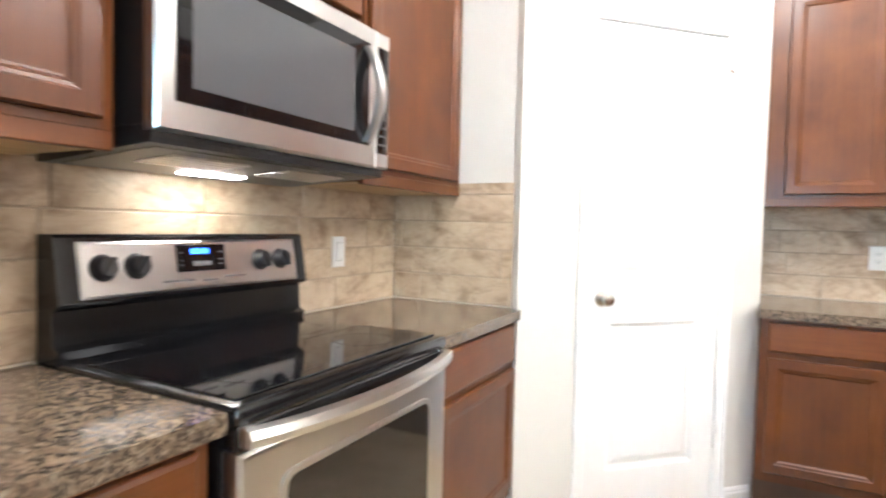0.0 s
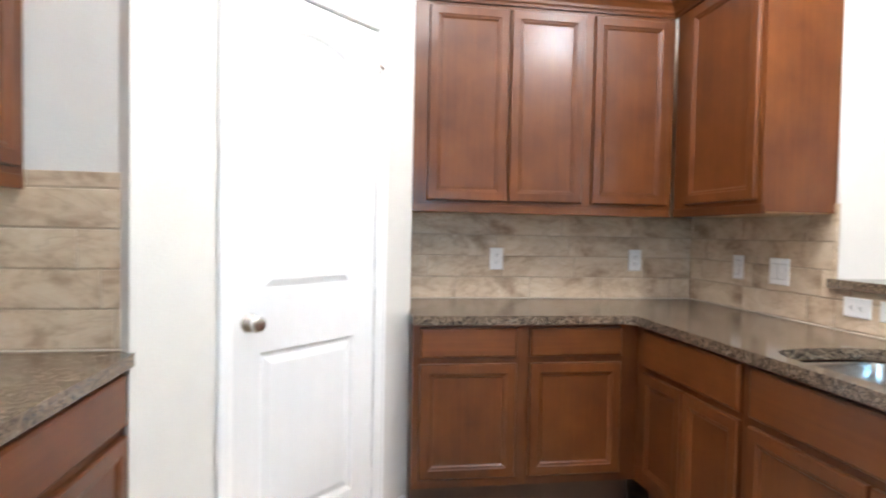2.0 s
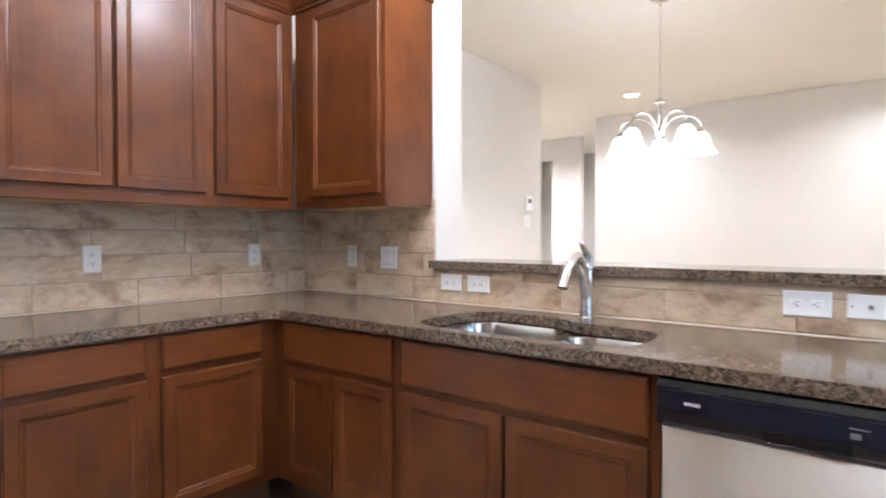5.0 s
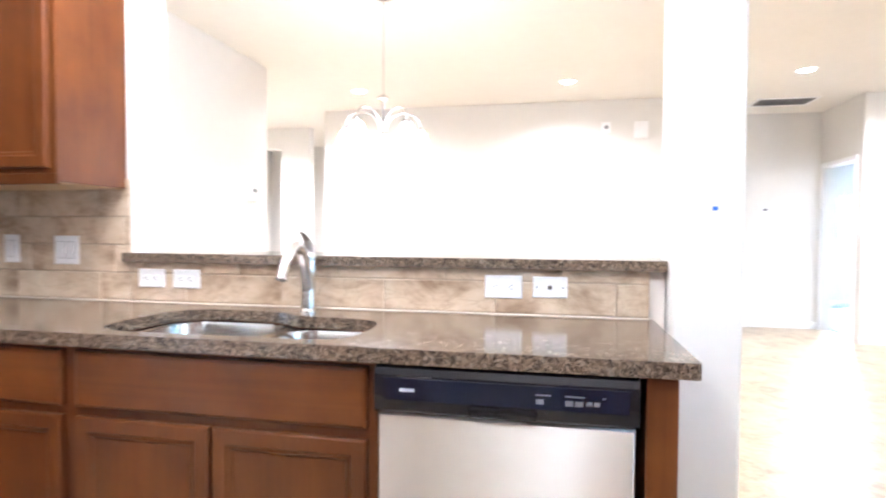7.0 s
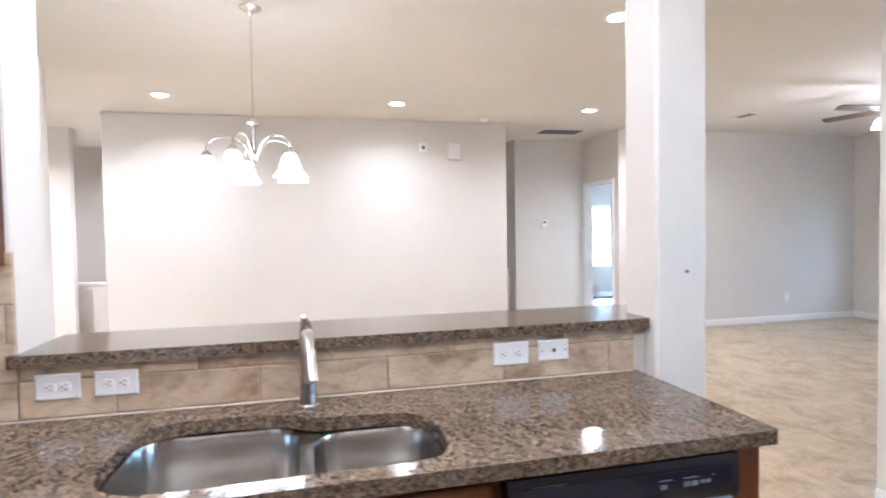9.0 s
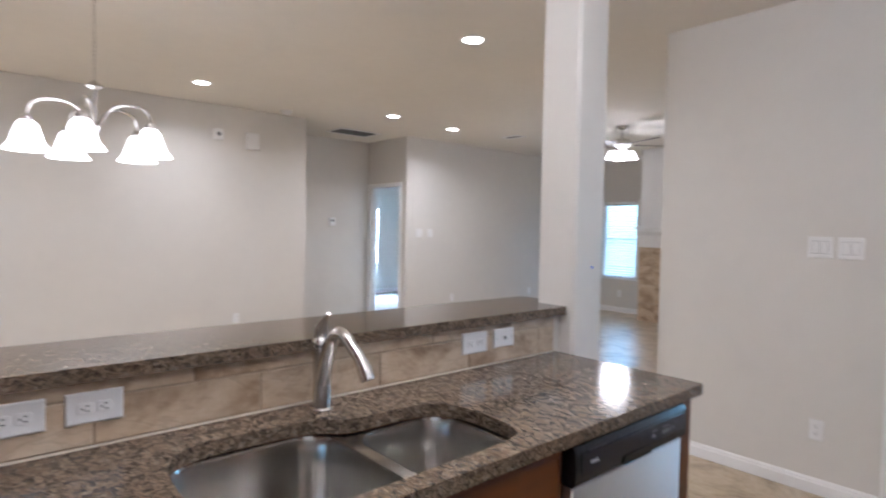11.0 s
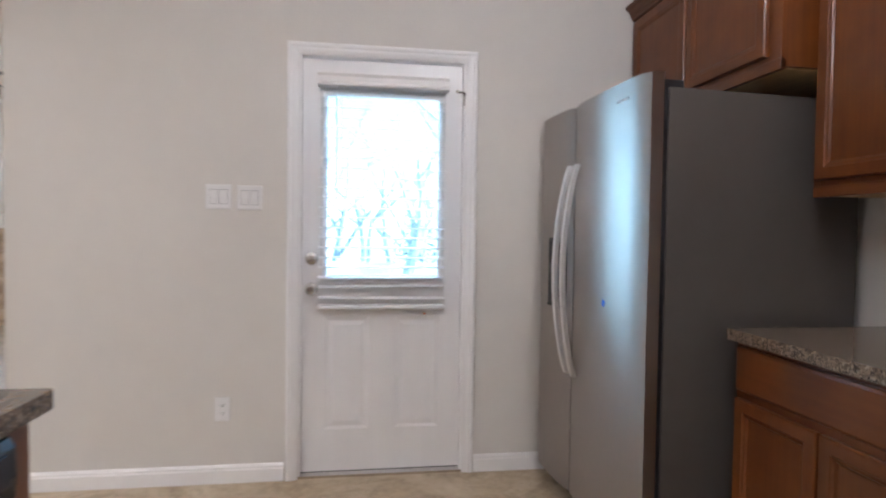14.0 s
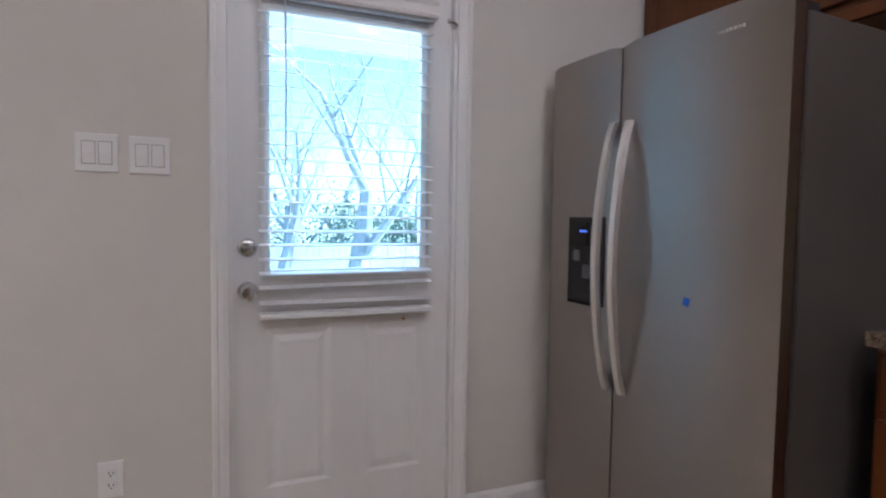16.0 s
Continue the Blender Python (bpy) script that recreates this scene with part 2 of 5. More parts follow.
M_CAULK = mat("pale_caulk", (0.5, 0.425, 0.335), 0.6)
M_FLOOR = stone("stone_look_floor", (0.27, 0.195, 0.115), (0.455, 0.355, 0.228), (0.575, 0.48, 0.35), 3.2, rough=0.3, seed_random=False)
M_STEEL = mat("brushed_steel", (0.60, 0.595, 0.585), 0.28, 1.0, noise_scale=3, amount=0.03)
M_STEELV = grained(mat("smooth_steel", (0.84, 0.84, 0.84), 0.3, 1.0))
M_DWDOOR = grained(mat("dishwasher_steel", (0.74, 0.725, 0.70), 0.44, 1.0, noise_scale=3, amount=0.03), 0.95)
M_FRIDGE = grained(mat("fridge_steel", (0.43, 0.39, 0.355), 0.44, 1.0, noise_scale=3, amount=0.03), 0.9)
M_SINK = grained(mat("sink_steel", (0.60, 0.585, 0.56), 0.19, 1.0, noise_scale=3, amount=0.03, rough_var=0.03), 0.4)
M_NICKEL = mat("brushed_nickel", (0.62, 0.60, 0.575), 0.25, 1.0, noise_scale=30, amount=0.05)
M_FRSIDE = mat("fridge_grey_side", (0.080, 0.070, 0.062), 0.40, 0.0, noise_scale=8, amount=0.06, bump=0.25, bump_scale=500)
M_BLACK = mat("black_enamel", (0.008, 0.008, 0.009), 0.16, noise_scale=5, amount=0.2, rough_var=0.04)
M_BLKPL = mat("black_plastic", (0.012, 0.012, 0.014), 0.38, noise_scale=9, amount=0.2)
M_DWBLK = mat("satin_black_plastic", (0.012, 0.012, 0.014), 0.2, noise_scale=9, amount=0.2)
M_BLKGL = mat("black_glass", (0.004, 0.004, 0.005), 0.04)
M_OVENGL = mat("oven_window_glass", (0.02, 0.016, 0.013), 0.06)
M_PLATE = mat("white_plastic", (0.8, 0.79, 0.78), 0.3, noise_scale=10, amount=0.02)
M_SLOT = mat("dark_slot", (0.03, 0.028, 0.026), 0.5)
M_BLUE = mat("blue_tape", (0.02, 0.13, 0.62), 0.6, noise_scale=40, amount=0.15)
M_GREYMK = mat("grey_print", (0.15, 0.15, 0.155), 0.5)
M_LCD = glow("blue_display", (0.04, 0.16, 1.0), 0.45)
M_LAMP = glow("lamp_lens", (1.0, 0.93, 0.82), 4.0)
M_SHADE = glow("frosted_shade", (1.0, 0.95, 0.88), 1.0)
M_GLASS = clear_glass("window_glass", (0.74, 0.94, 1.0))
M_BLIND = mat("white_blind_slat", (0.82, 0.83, 0.84), 0.4, noise_scale=8, amount=0.03)
M_CARPET = mat("grey_carpet", (0.36, 0.34, 0.32), 0.95, noise_scale=40, amount=0.15, bump=0.6, bump_scale=400)
M_FANW = mat("dark_fan_blade", (0.07, 0.045, 0.03), 0.4, noise_scale=8, amount=0.2)
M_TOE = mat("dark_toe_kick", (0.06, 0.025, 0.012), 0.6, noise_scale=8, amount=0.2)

# ---- mesh helpers ----


def mesh(name, bm, material, smooth=False):
    bmesh.ops.recalc_face_normals(bm, faces=bm.faces)
    me = bpy.data.meshes.new(name)
    bm.to_mesh(me)
    bm.free()
    me.materials.append(material)
    if smooth:
        for p in me.polygons:
            p.use_smooth = True
        me.set_sharp_from_angle(angle=radians(35))
    return me


def part(name, bm, material, parent, label="", smooth=False):
    ob = new(name, mesh(name, bm, material, smooth))
    ob.parent = parent
    if label:
        tagged(ob, label)
    return ob


def thing(name, label, category, where=(0, 0, 0), turn=0, group="", kind=""):
    ob = new(name)
    ob.empty_display_size = 0.1
    ob.matrix_basis = pose(*where, 0, 0, turn)
    return tagged(ob, label, category, group, kind)


def single(name, bm, material, label, category, where=(0, 0, 0), turn=0, group="", kind="", smooth=False):
    ob = new(name, mesh(name, bm, material, smooth))
    ob.matrix_basis = pose(*where, 0, 0, turn)
    return tagged(ob, label, category, group, kind)


def box(x0, x1, y0, y1, z0, z1, bevel=0.0, seg=1, bm=None):
    """A box between two corners, edges eased by bevel; added to bm if given."""
    b = bmesh.new()
    bmesh.ops.create_cube(b, size=1.0)
    for v in b.verts:
        v.co = Vector(((x0 + x1) / 2 + v.co.x * (x1 - x0), (y0 + y1) / 2 + v.co.y * (y1 - y0), (z0 + z1) / 2 + v.co.z * (z1 - z0)))
    if bevel:
        bmesh.ops.bevel(b, geom=b.edges[:], offset=bevel, segments=seg, profile=0.7, affect="EDGES")
    if bm is None:
        return b
    join(bm, b)
    return bm


def join(bm, other):
    me = bpy.data.meshes.new("tmp")
    other.to_mesh(me)
    other.free()
    bm.from_mesh(me)
    bpy.data.meshes.remove(me)
    return bm


def prism(outline, a, b, axis="y", bm=None):
    """A slab whose outline (pairs) is pushed from a to b along the axis."""
    bm = bm or bmesh.new()

    def at(p, d):
        return (p[0], d, p[1]) if axis == "y" else ((d, p[0], p[1]) if axis == "x" else (p[0], p[1], d))
    lo = [bm.verts.new(at(p, a)) for p in outline]
    hi = [bm.verts.new(at(p, b)) for p in outline]
    bm.faces.new(lo)
    bm.faces.new(hi[::-1])
    for i in range(len(lo)):
        j = (i + 1) % len(lo)
        bm.faces.new((lo[i], hi[i], hi[j], lo[j]))
    return bm


def loft(loops, bm=None, close=True):
    """Skin between closed loops of equal length, capped at both ends."""
    bm = bm or bmesh.new()
    rows = [[bm.verts.new(p) for p in lp] for lp in loops]
    for r, s in zip(rows, rows[1:]):
        for i in range(len(r)):
            j = (i + 1) % len(r)
            bm.faces.new((r[i], r[j], s[j], s[i]))
    if close:
        bm.faces.new(rows[0][::-1])
        bm.faces.new(rows[-1])
    return bm


def panel(x0, x1, z0, z1, steps, bm=None):
    """A flat piece in the x-z plane built from inset steps (inset, y)."""
    return loft([[(x0 + i, y, z0 + i), (x1 - i, y, z0 + i), (x1 - i, y, z1 - i), (x0 + i, y, z1 - i)] for i, y in steps], bm)


def lathe(profile, seg=24, bm=None, centre=(0, 0, 0), axis="z"):
    """A turned shape from (radius, height) pairs."""
    loops = []
    for r, h in profile:
        lp = []
        for k in range(seg):
            a = 2 * math.pi * k / seg
            u, v = r * math.cos(a), r * math.sin(a)
            p = (u, v, h) if axis == "z" else ((u, -h, v) if axis == "y" else (h, u, v))
            lp.append(tuple(c + q for c, q in zip(centre, p)))
        loops.append(lp)
    return loft(loops, bm)


def tube(points, radii, seg=12, bm=None, flat=1.0):
    """A round bar along points, with its radius at each."""
    pts = [Vector(p) for p in points]
    loops = []
    prev = None
    for i, p in enumerate(pts):
        d = (pts[min(i + 1, len(pts) - 1)] - pts[max(i - 1, 0)]).normalized()
        ref = prev if prev is not None else (Vector((0, 0, 1)) if abs(d.z) < 0.9 else Vector((1, 0, 0)))
        u = d.cross(ref).normalized()
        v = u.cross(d).normalized()
        prev = v
        r = radii[i] if isinstance(radii, (list, tuple)) else radii
        loops.append([tuple(p + u * r * math.cos(2 * math.pi * k / seg) + v * r * flat * math.sin(2 * math.pi * k / seg)) for k in range(seg)])
    return loft(loops, bm)


def arc(p0, p1, p2, n=10):
    """Points on a quadratic curve."""
    p0, p1, p2 = Vector(p0), Vector(p1), Vector(p2)
    return [tuple((1 - t) ** 2 * p0 + 2 * t * (1 - t) * p1 + t * t * p2) for t in [i / n for i in range(n + 1)]]


def rounded(x0, x1, y0, y1, r, n=6):
    pts = []
    for cx, cy, a0 in ((x1 - r, y0 + r, -90), (x1 - r, y1 - r, 0), (x0 + r, y1 - r, 90), (x0 + r, y0 + r, 180)):
        for k in range(n + 1):
            a = radians(a0 + 90 * k / n)
            pts.append((cx + r * math.cos(a), cy + r * math.sin(a)))
    return pts


# ---- structure ----


def wall(name, x0, x1, y0, y1, z0=0.0, z1=CEIL, material=None, label="warm greige painted drywall", bevel=0.0):
    return single(name, box(x0, x1, y0, y1, z0, z1, bevel), material or M_WALL, label, "wall", kind="structure")


def wall_with_hole(name, plane, a0, a1, d0, d1, h0, h1, b0, b1, label="warm greige painted drywall"):
    """A wall along x ("x") or y ("y") with one opening h0..h1 wide and b0..b1 high, in one mesh."""
    bm = bmesh.new()
    for u0, u1, z0, z1 in ((a0, h0, 0, CEIL), (h1, a1, 0, CEIL), (h0, h1, b1, CEIL), (h0, h1, 0, b0)):
        if z1 - z0 > 0.001 and u1 - u0 > 0.001:
            q = (u0, u1, d0, d1, z0, z1) if plane == "x" else (d0, d1, u0, u1, z0, z1)
            box(*q, bm=bm)
    return single(name, bm, M_WALL, label, "wall", kind="structure")


single("floor", box(-1.4, 10.6, -6.72, 6.2, -0.12, 0.0), M_FLOOR, "beige stone-look sheet floor with brown clouding", "floor", kind="structure")
single("ceiling", prism([(-1.4, -1.33), (2.05, -1.33), (2.05, -6.72), (10.6, -6.72), (10.6, 6.2), (-1.4, 6.2)], CEIL, CEIL + 0.12, "z"), M_CEIL, "warm beige textured drywall ceiling", "ceiling", kind="structure")
YB, XS, YD, XR, YT = 3.455, 1.83, -1.165, -1.25, 2.20  # back wall, sink wall, patio-door wall, range wall, pantry side wall
wall("wall_west", -1.38, XR, -1.32, 3.64)
wall("wall_north", XR, 2.047, YB, 3.64)
wall("wall_pantry_side", XR, -0.66, YT, YT + 0.10)
wall("wall_pantry_east", 0.10, 0.196, 3.005, YB)
wall("wall_sink_end", XS, 2.047, 2.46, YB, bevel=0.008)
wall("wall_low_sink", XS, 2.02, 0.425, 2.458, 0, 1.072, label="low white painted drywall wall under the bar top")
wall("wall_column", 1.76, 1.965, 0.205, 0.42, bevel=0.012, label="square white painted drywall column")
DX0, DX1, DZ = 0.082, 0.903, 2.085
wall_with_hole("wall_patio_door", "x", -1.38, 2.20, -1.32, YD, DX0, DX1, 0, DZ)
wall("wall_living_west", 2.05, 2.20, -6.55, -1.322)
XL, YH, XH = 6.825, -2.51, 7.83  # living room's far wall, hall-door wall, hall's end wall
wall_with_hole("wall_living_south", "x", 2.05, XL + 0.12, -6.67, -6.55, 5.47, 6.143, 0.605, 1.978)
wall("wall_living_east", XL, XL + 0.115, -6.548, YH - 0.122)
wall_with_hole("wall_hall_door", "x", XL, XH, YH - 0.12, YH, 6.985, 7.755, 0, 2.055)
wall("wall_hall_back", XH + 0.002, XH + 0.12, YH + 0.002, -1.40)
wall("wall_bedroom_north", XH + 0.002, 10.4, YH - 0.12, YH)
wall("wall_dining_far", 6.71, 6.83, -0.85, 3.74, bevel=0.008)
wall("wall_dining_left", 2.05, 4.84, 3.52, 3.64, bevel=0.008)
wall("wall_hall_left", 4.72, 4.84, 3.642, 6.0)
wall("wall_hall_end", 4.6, 10.5, 6.0, 6.12)
wall_with_hole("wall_hall_far", "y", 4.42, 6.0, 7.75, 7.87, 4.90, 5.6, 0, 2.45)
wall("wall_foyer_half", 8.05, 8.17, -1.398, 5.998, 0, 0.80)
wall("wall_foyer_back", 9.5, 9.62, -1.398, 5.998)
wall("wall_foyer_side", XH + 0.122, 9.5, -1.52, -1.40)
wall("wall_bedroom_south", XL + 0.117, 10.4, -6.67, -6.55)
wall_with_hole("wall_bedroom_east", "y", -6.55, YH - 0.122, 10.4, 10.52, -4.48, -3.88, 0.65, 1.88)
single("carpet", box(XL + 0.12, 10.398, -6.545, YH - 0.125, 0.002, 0.014), M_CARPET, "grey carpet on the bedroom floor", "carpet", kind="structure")

# ---- pantry corner: slanted wall, casing and door ----
PA, PDIR = Vector((-0.61, 2.185)), Vector((math.cos(radians(45)), math.sin(radians(45))))
PANTRY = pose(PA.x, PA.y, 0, 0, 0, 45)  # local x runs along the slanted wall, -y faces the room
bm = bmesh.new()
for u0, u1, z0, z1 in ((-0.045, 0.255, 0, CEIL), (0.935, 1.15, 0, CEIL), (0.255, 0.935, 2.09, CEIL)):
    box(u0, u1, 0.0, 0.10, z0, z1, bm=bm)
single("wall_pantry_slant", bm, M_WALL, "slanted greige painted drywall of the corner pantry", "wall", (PA.x, PA.y, 0), 45, kind="structure")


def casing(name, x0, x1, top, face, w=0.054, floor=0.0, where=(0, 0, 0), turn=0, label="white moulded door casing"):
    """Stepped casing round an opening x0..x1, top high, on the plane y = face (room on -y)."""
    ob = thing(name, label, "door casing", where, turn, kind="structure")
    prof = [(0, 0), (0, -0.014), (0.006, -0.019), (0.018, -0.019), (0.022, -0.014), (0.036, -0.013), (0.048, -0.009), (w, -0.007), (w, 0)]
    # profile runs from the outer edge inwards

    def run(p0, p1, outward, m0, m1):
        loops = []
        for end, mitre in ((p0, m0), (p1, m1)):
            lp = []
            for o, y in prof:
                inset = w - o
                lp.append((end[0] + outward[0] * inset + mitre[0] * inset, face + y, end[1] + outward[1] * inset + mitre[1] * inset))
            loops.append(lp)
        return loft(loops)
    part("side_casing", run((x0, floor), (x0, top), (-1, 0), (0, 0), (0, 1)), M_TRIM, ob)
    part("side_casing", run((x1, floor), (x1, top), (1, 0), (0, 0), (0, 1)), M_TRIM, ob)
    part("head_casing", run((x0, top), (x1, top), (0, 1), (-1, 0), (1, 0)), M_TRIM, ob)
    return ob


def jamb(parent, x0, x1, top, y0, y1, t=0.016):
    part("side_jamb", box(x0 - t, x0, y0, y1, 0, top), M_TRIM, parent)
    part("side_jamb", box(x1, x1 + t, y0, y1, 0, top), M_TRIM, parent)
    part("head_jamb", box(x0 - t, x1 + t, y0, y1, top, top + t), M_TRIM, parent)


pantry_frame = casing("door_casing_pantry", 0.268, 0.922, 2.078, 0.0, where=(PA.x, PA.y, 0), turn=45)
jamb(pantry_frame, 0.269, 0.921, 2.075, 0.001, 0.099, 0.013)


def knob(parent, x, y, z, radius=0.027):
    ob = part("knob", lathe([(0.031, 0.0), (0.033, 0.004), (0.028, 0.01), (0.013, 0.014), (0.012, 0.03), (0.02, 0.036), (radius, 0.047), (radius, 0.056), (0.02, 0.064), (0.008, 0.066)],
                            24, centre=(x, y, z), axis="y"), M_NICKEL, parent, "satin nickel door knob", smooth=True)
    return ob


def hinge(parent, x, y, z):
    bm = box(x - 0.013, x + 0.004, y - 0.003, y + 0.004, z - 0.044, z + 0.044)
    for k in range(5):
        lathe([(0.0055, -0.042 + k * 0.0172), (0.0055, -0.042 + k * 0.0172 + 0.0155)], 10, bm, (x + 0.004, y - 0.005, z))
    return part("hinge", bm, M_TRIM, parent, "painted door hinge")


def door_stop(parent, x, y, z):
    bm = tube([(x, y + 0.02, z), (x, y - 0.018, z), (x - 0.012, y - 0.03, z + 0.004), (x - 0.04, y - 0.036, z + 0.004)], [0.007, 0.007, 0.006, 0.005], 10)
    lathe([(0.0075, 0), (0.0085, 0.004), (0.0085, 0.01), (0.005, 0.013)], 10, bm, (x - 0.04, y - 0.034, z + 0.004), "y")
    tube([(x, y - 0.004, z), (x, y - 0.004, z - 0.055)], 0.0035, 8, bm)
    return part("hinge_stop", bm, M_NICKEL, parent, "small metal hinge-pin door stop", smooth=True)


def arch_outline(x0, x1, z0, z1, rise, inset, n=14):
    pts = [(x0 + inset, z0 + inset), (x1 - inset, z0 + inset)]
    for k in range(n + 1):
        t = 1 - k / n
        x = x0 + inset + (x1 - x0 - 2 * inset) * t
        pts.append((x, z1 - inset + rise * (1 - (2 * t - 1) ** 2)))
    return pts


def two_panel_door(w, h, where, turn):
    d = thing("pantry_door", "closed white two-panel interior door with arched upper panel", "door", where, turn)
    t = 0.035
    px0, px1 = 0.105, w - 0.105
    lo, mid, up0, up1, rise = 0.215, 0.835, 1.03, 1.885, 0.07
    bm = bmesh.new()
    box(0, px0, -t, 0, 0.012, h, bm=bm)
    box(px1, w, -t, 0, 0.012, h, bm=bm)
    box(px0, px1, -t, 0, 0.012, lo, bm=bm)
    box(px0, px1, -t, 0, mid, up0, bm=bm)
    n = 14
    arch = [(px0 + (px1 - px0) * k / n, up1 + rise * (1 - (2 * k / n - 1) ** 2)) for k in range(n + 1)]
    for (xa, za), (xb, zb) in zip(arch, arch[1:]):
        prism([(xa, za), (xb, zb), (xb, h), (xa, h)], -t, 0, "y", bm)
    bmesh.ops.remove_doubles(bm, verts=bm.verts, dist=0.0002)
    part("slab", bm, M_DOOR, d)
    steps = [(0.0, -0.008), (0.0, -t + 0.002), (0.004, -t + 0.004), (0.014, -t + 0.013), (0.022, -t + 0.014), (0.045, -t + 0.003), (0.05, -t + 0.002)]
    part("lower_panel", panel(px0, px1, lo, mid, steps), M_DOOR, d)
    part("upper_panel", loft([[(x, y, z) for x, z in arch_outline(px0, px1, up0, up1, rise, i)] for i, y in steps]), M_DOOR, d)
    knob(d, 0.062, -t, 0.94)
    for z in (0.22, 1.05, 1.86):
        hinge(d, w, -t, z)
    door_stop(d, w + 0.004, -t - 0.018, 1.90)
    return d


pd = two_panel_door(0.645, 2.06, tuple(PANTRY @ Vector((0.272, 0.042, 0.0))), 45)
pd.location.z = 0.012

# ---- cabinets ----


def cab_door(parent, x0, x1, z0, z1, y=-0.002, name="door", rail=0.052):
    """Framed flat-panel door in front of the plane y."""
    bm = panel(x0, x1, z0, z1, [(0, y), (0, y - 0.014), (0.004, y - 0.0195), (rail - 0.012, y - 0.0195), (rail - 0.008, y - 0.0165), (rail, y - 0.015), (rail + 0.006, y - 0.0095), (rail + 0.012, y - 0.009)])
    return part(name, bm, M_WOOD, parent)


def drawer_front(parent, x0, x1, z0, z1, y=-0.002):
    bm = panel(x0, x1, z0, z1, [(0, y), (0, y - 0.012), (0.003, y - 0.016), (0.010, y - 0.0195), (0.014, y - 0.0195)])
    return part("drawer_front", bm, M_WOODH, parent)


def base_cabinet(w, where, turn, doors, drawers, label, depth=0.60, group="base cabinets", split=0.70):
    """doors, drawers: (x0, x1) spans along the front. The face frame stands at y = 0, the carcase behind it."""
    c = thing("base_cabinet", label, "cabinet", where, turn, group)
    bm = bmesh.new()
    for b4 in ((0.0, 0.016, 0.002, depth, 0.17, 0.872), (w - 0.016, w, 0.002, depth, 0.17, 0.872), (0.016, w - 0.016, 0.002, depth, 0.17, 0.188), (0.016, w - 0.016, depth - 0.012, depth, 0.158, 0.872)):
        box(*b4, bm=bm)
    part("carcase", bm, M_WOOD, c)
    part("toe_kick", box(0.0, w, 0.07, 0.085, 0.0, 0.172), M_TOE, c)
    bm = bmesh.new()
    box(0, w, -0.002, 0.002, 0.17, 0.872, bm=bm)
    part("face_frame", bm, M_WOOD, c)
    for a, b in drawers:
        drawer_front(c, a, b, split + 0.014, 0.858)
    for a, b in doors:
        cab_door(c, a, b, 0.212, split - 0.013)
    return c


def upper_cabinet(w, where, turn, doors, z0, z1, label, depth=0.32, group="wall cabinets", raw=True):
    c = thing("wall_cabinet", label, "cabinet", where, turn, group)
    part("carcase", box(0.0, w, 0.0, depth, z0, z1), M_WOOD, c)
    if raw:
        part("underside", box(0.015, w - 0.015, 0.03, depth - 0.01, z0 - 0.004, z0 + 0.002), M_RAW, c, "pale unfinished wood underside")
    part("bottom_rail", box(0.0, w, -0.003, 0.018, z0 - 0.008, z0 + 0.03, 0.002), M_WOODH, c)
    for a, b in doors:
        cab_door(c, a, b, z0 + 0.048, z1 - 0.025)
    return c


def crown(name, path, z, label):
    """Crown moulding that follows a plan path; outside is to the right of the walk."""
    prof = [(0.0, 0.0), (0.012, 0.0), (0.014, 0.012), (0.022, 0.018), (0.024, 0.03), (0.036, 0.048), (0.05, 0.058), (0.052, 0.07), (0.0, 0.07)]
    pts = [Vector(p) for p in path]
    loops = []
    for i, p in enumerate(pts):
        d0 = (p - pts[i - 1]).normalized() if i else None
        d1 = (pts[i + 1] - p).normalized() if i < len(pts) - 1 else None
        n0 = Vector((d0.y, -d0.x)) if d0 else None
        n1 = Vector((d1.y, -d1.x)) if d1 else None
        if n0 and n1:
            nn = (n0 + n1)
            nn = nn / (1 + n0.dot(n1))
        else:
            nn = n0 or n1
        loops.append([(p.x + nn.x * o, p.y + nn.y * o, z + h) for o, h in prof])
    return single(name, loft(loops), M_WOODH, label, "moulding", kind="structure")


CT, CTB = 0.914, 0.876
# back run: cabinets face the room (-y)
base_cabinet(1.008, (0.205, 2.855, 0), 0, [(0.03, 0.448), (0.508, 0.925)], [(0.03, 0.448), (0.508, 0.925)], "cherry base cabinet with two doors and two drawers under back counter", depth=0.585, split=0.718)
# sink run faces -x: local x runs towards -y
base_cabinet(0.70, (1.215, 2.855, 0), -90, [(0.075, 0.375), (0.385, 0.70)], [(0.075, 0.70)], "cherry corner base cabinet with one drawer over two doors", split=0.685)
base_cabinet(0.936, (1.215, 2.153, 0), -90, [(0.045, 0.465), (0.477, 0.91)], [(0.045, 0.91)], "cherry sink base cabinet with long false drawer and two doors", split=0.685)
# range wall faces +x: local x runs towards +y
base_cabinet(0.828, (-0.665, -0.09, 0), 90, [(0.012, 0.352), (0.362, 0.80)], [(0.012, 0.80)], "cherry base cabinet beside the refrigerator with drawer and two doors")
base_cabinet(0.67, (-0.665, 1.522, 0), 90, [(0.03, 0.63)], [(0.03, 0.63)], "cherry base cabinet beside the range with drawer over one door")
single("end_panel", box(1.195, 1.80, 0.505, 0.575, 0.0, 0.872, 0.002), M_WOOD, "cherry wood end panel closing the peninsula beside the dishwasher", "panel")

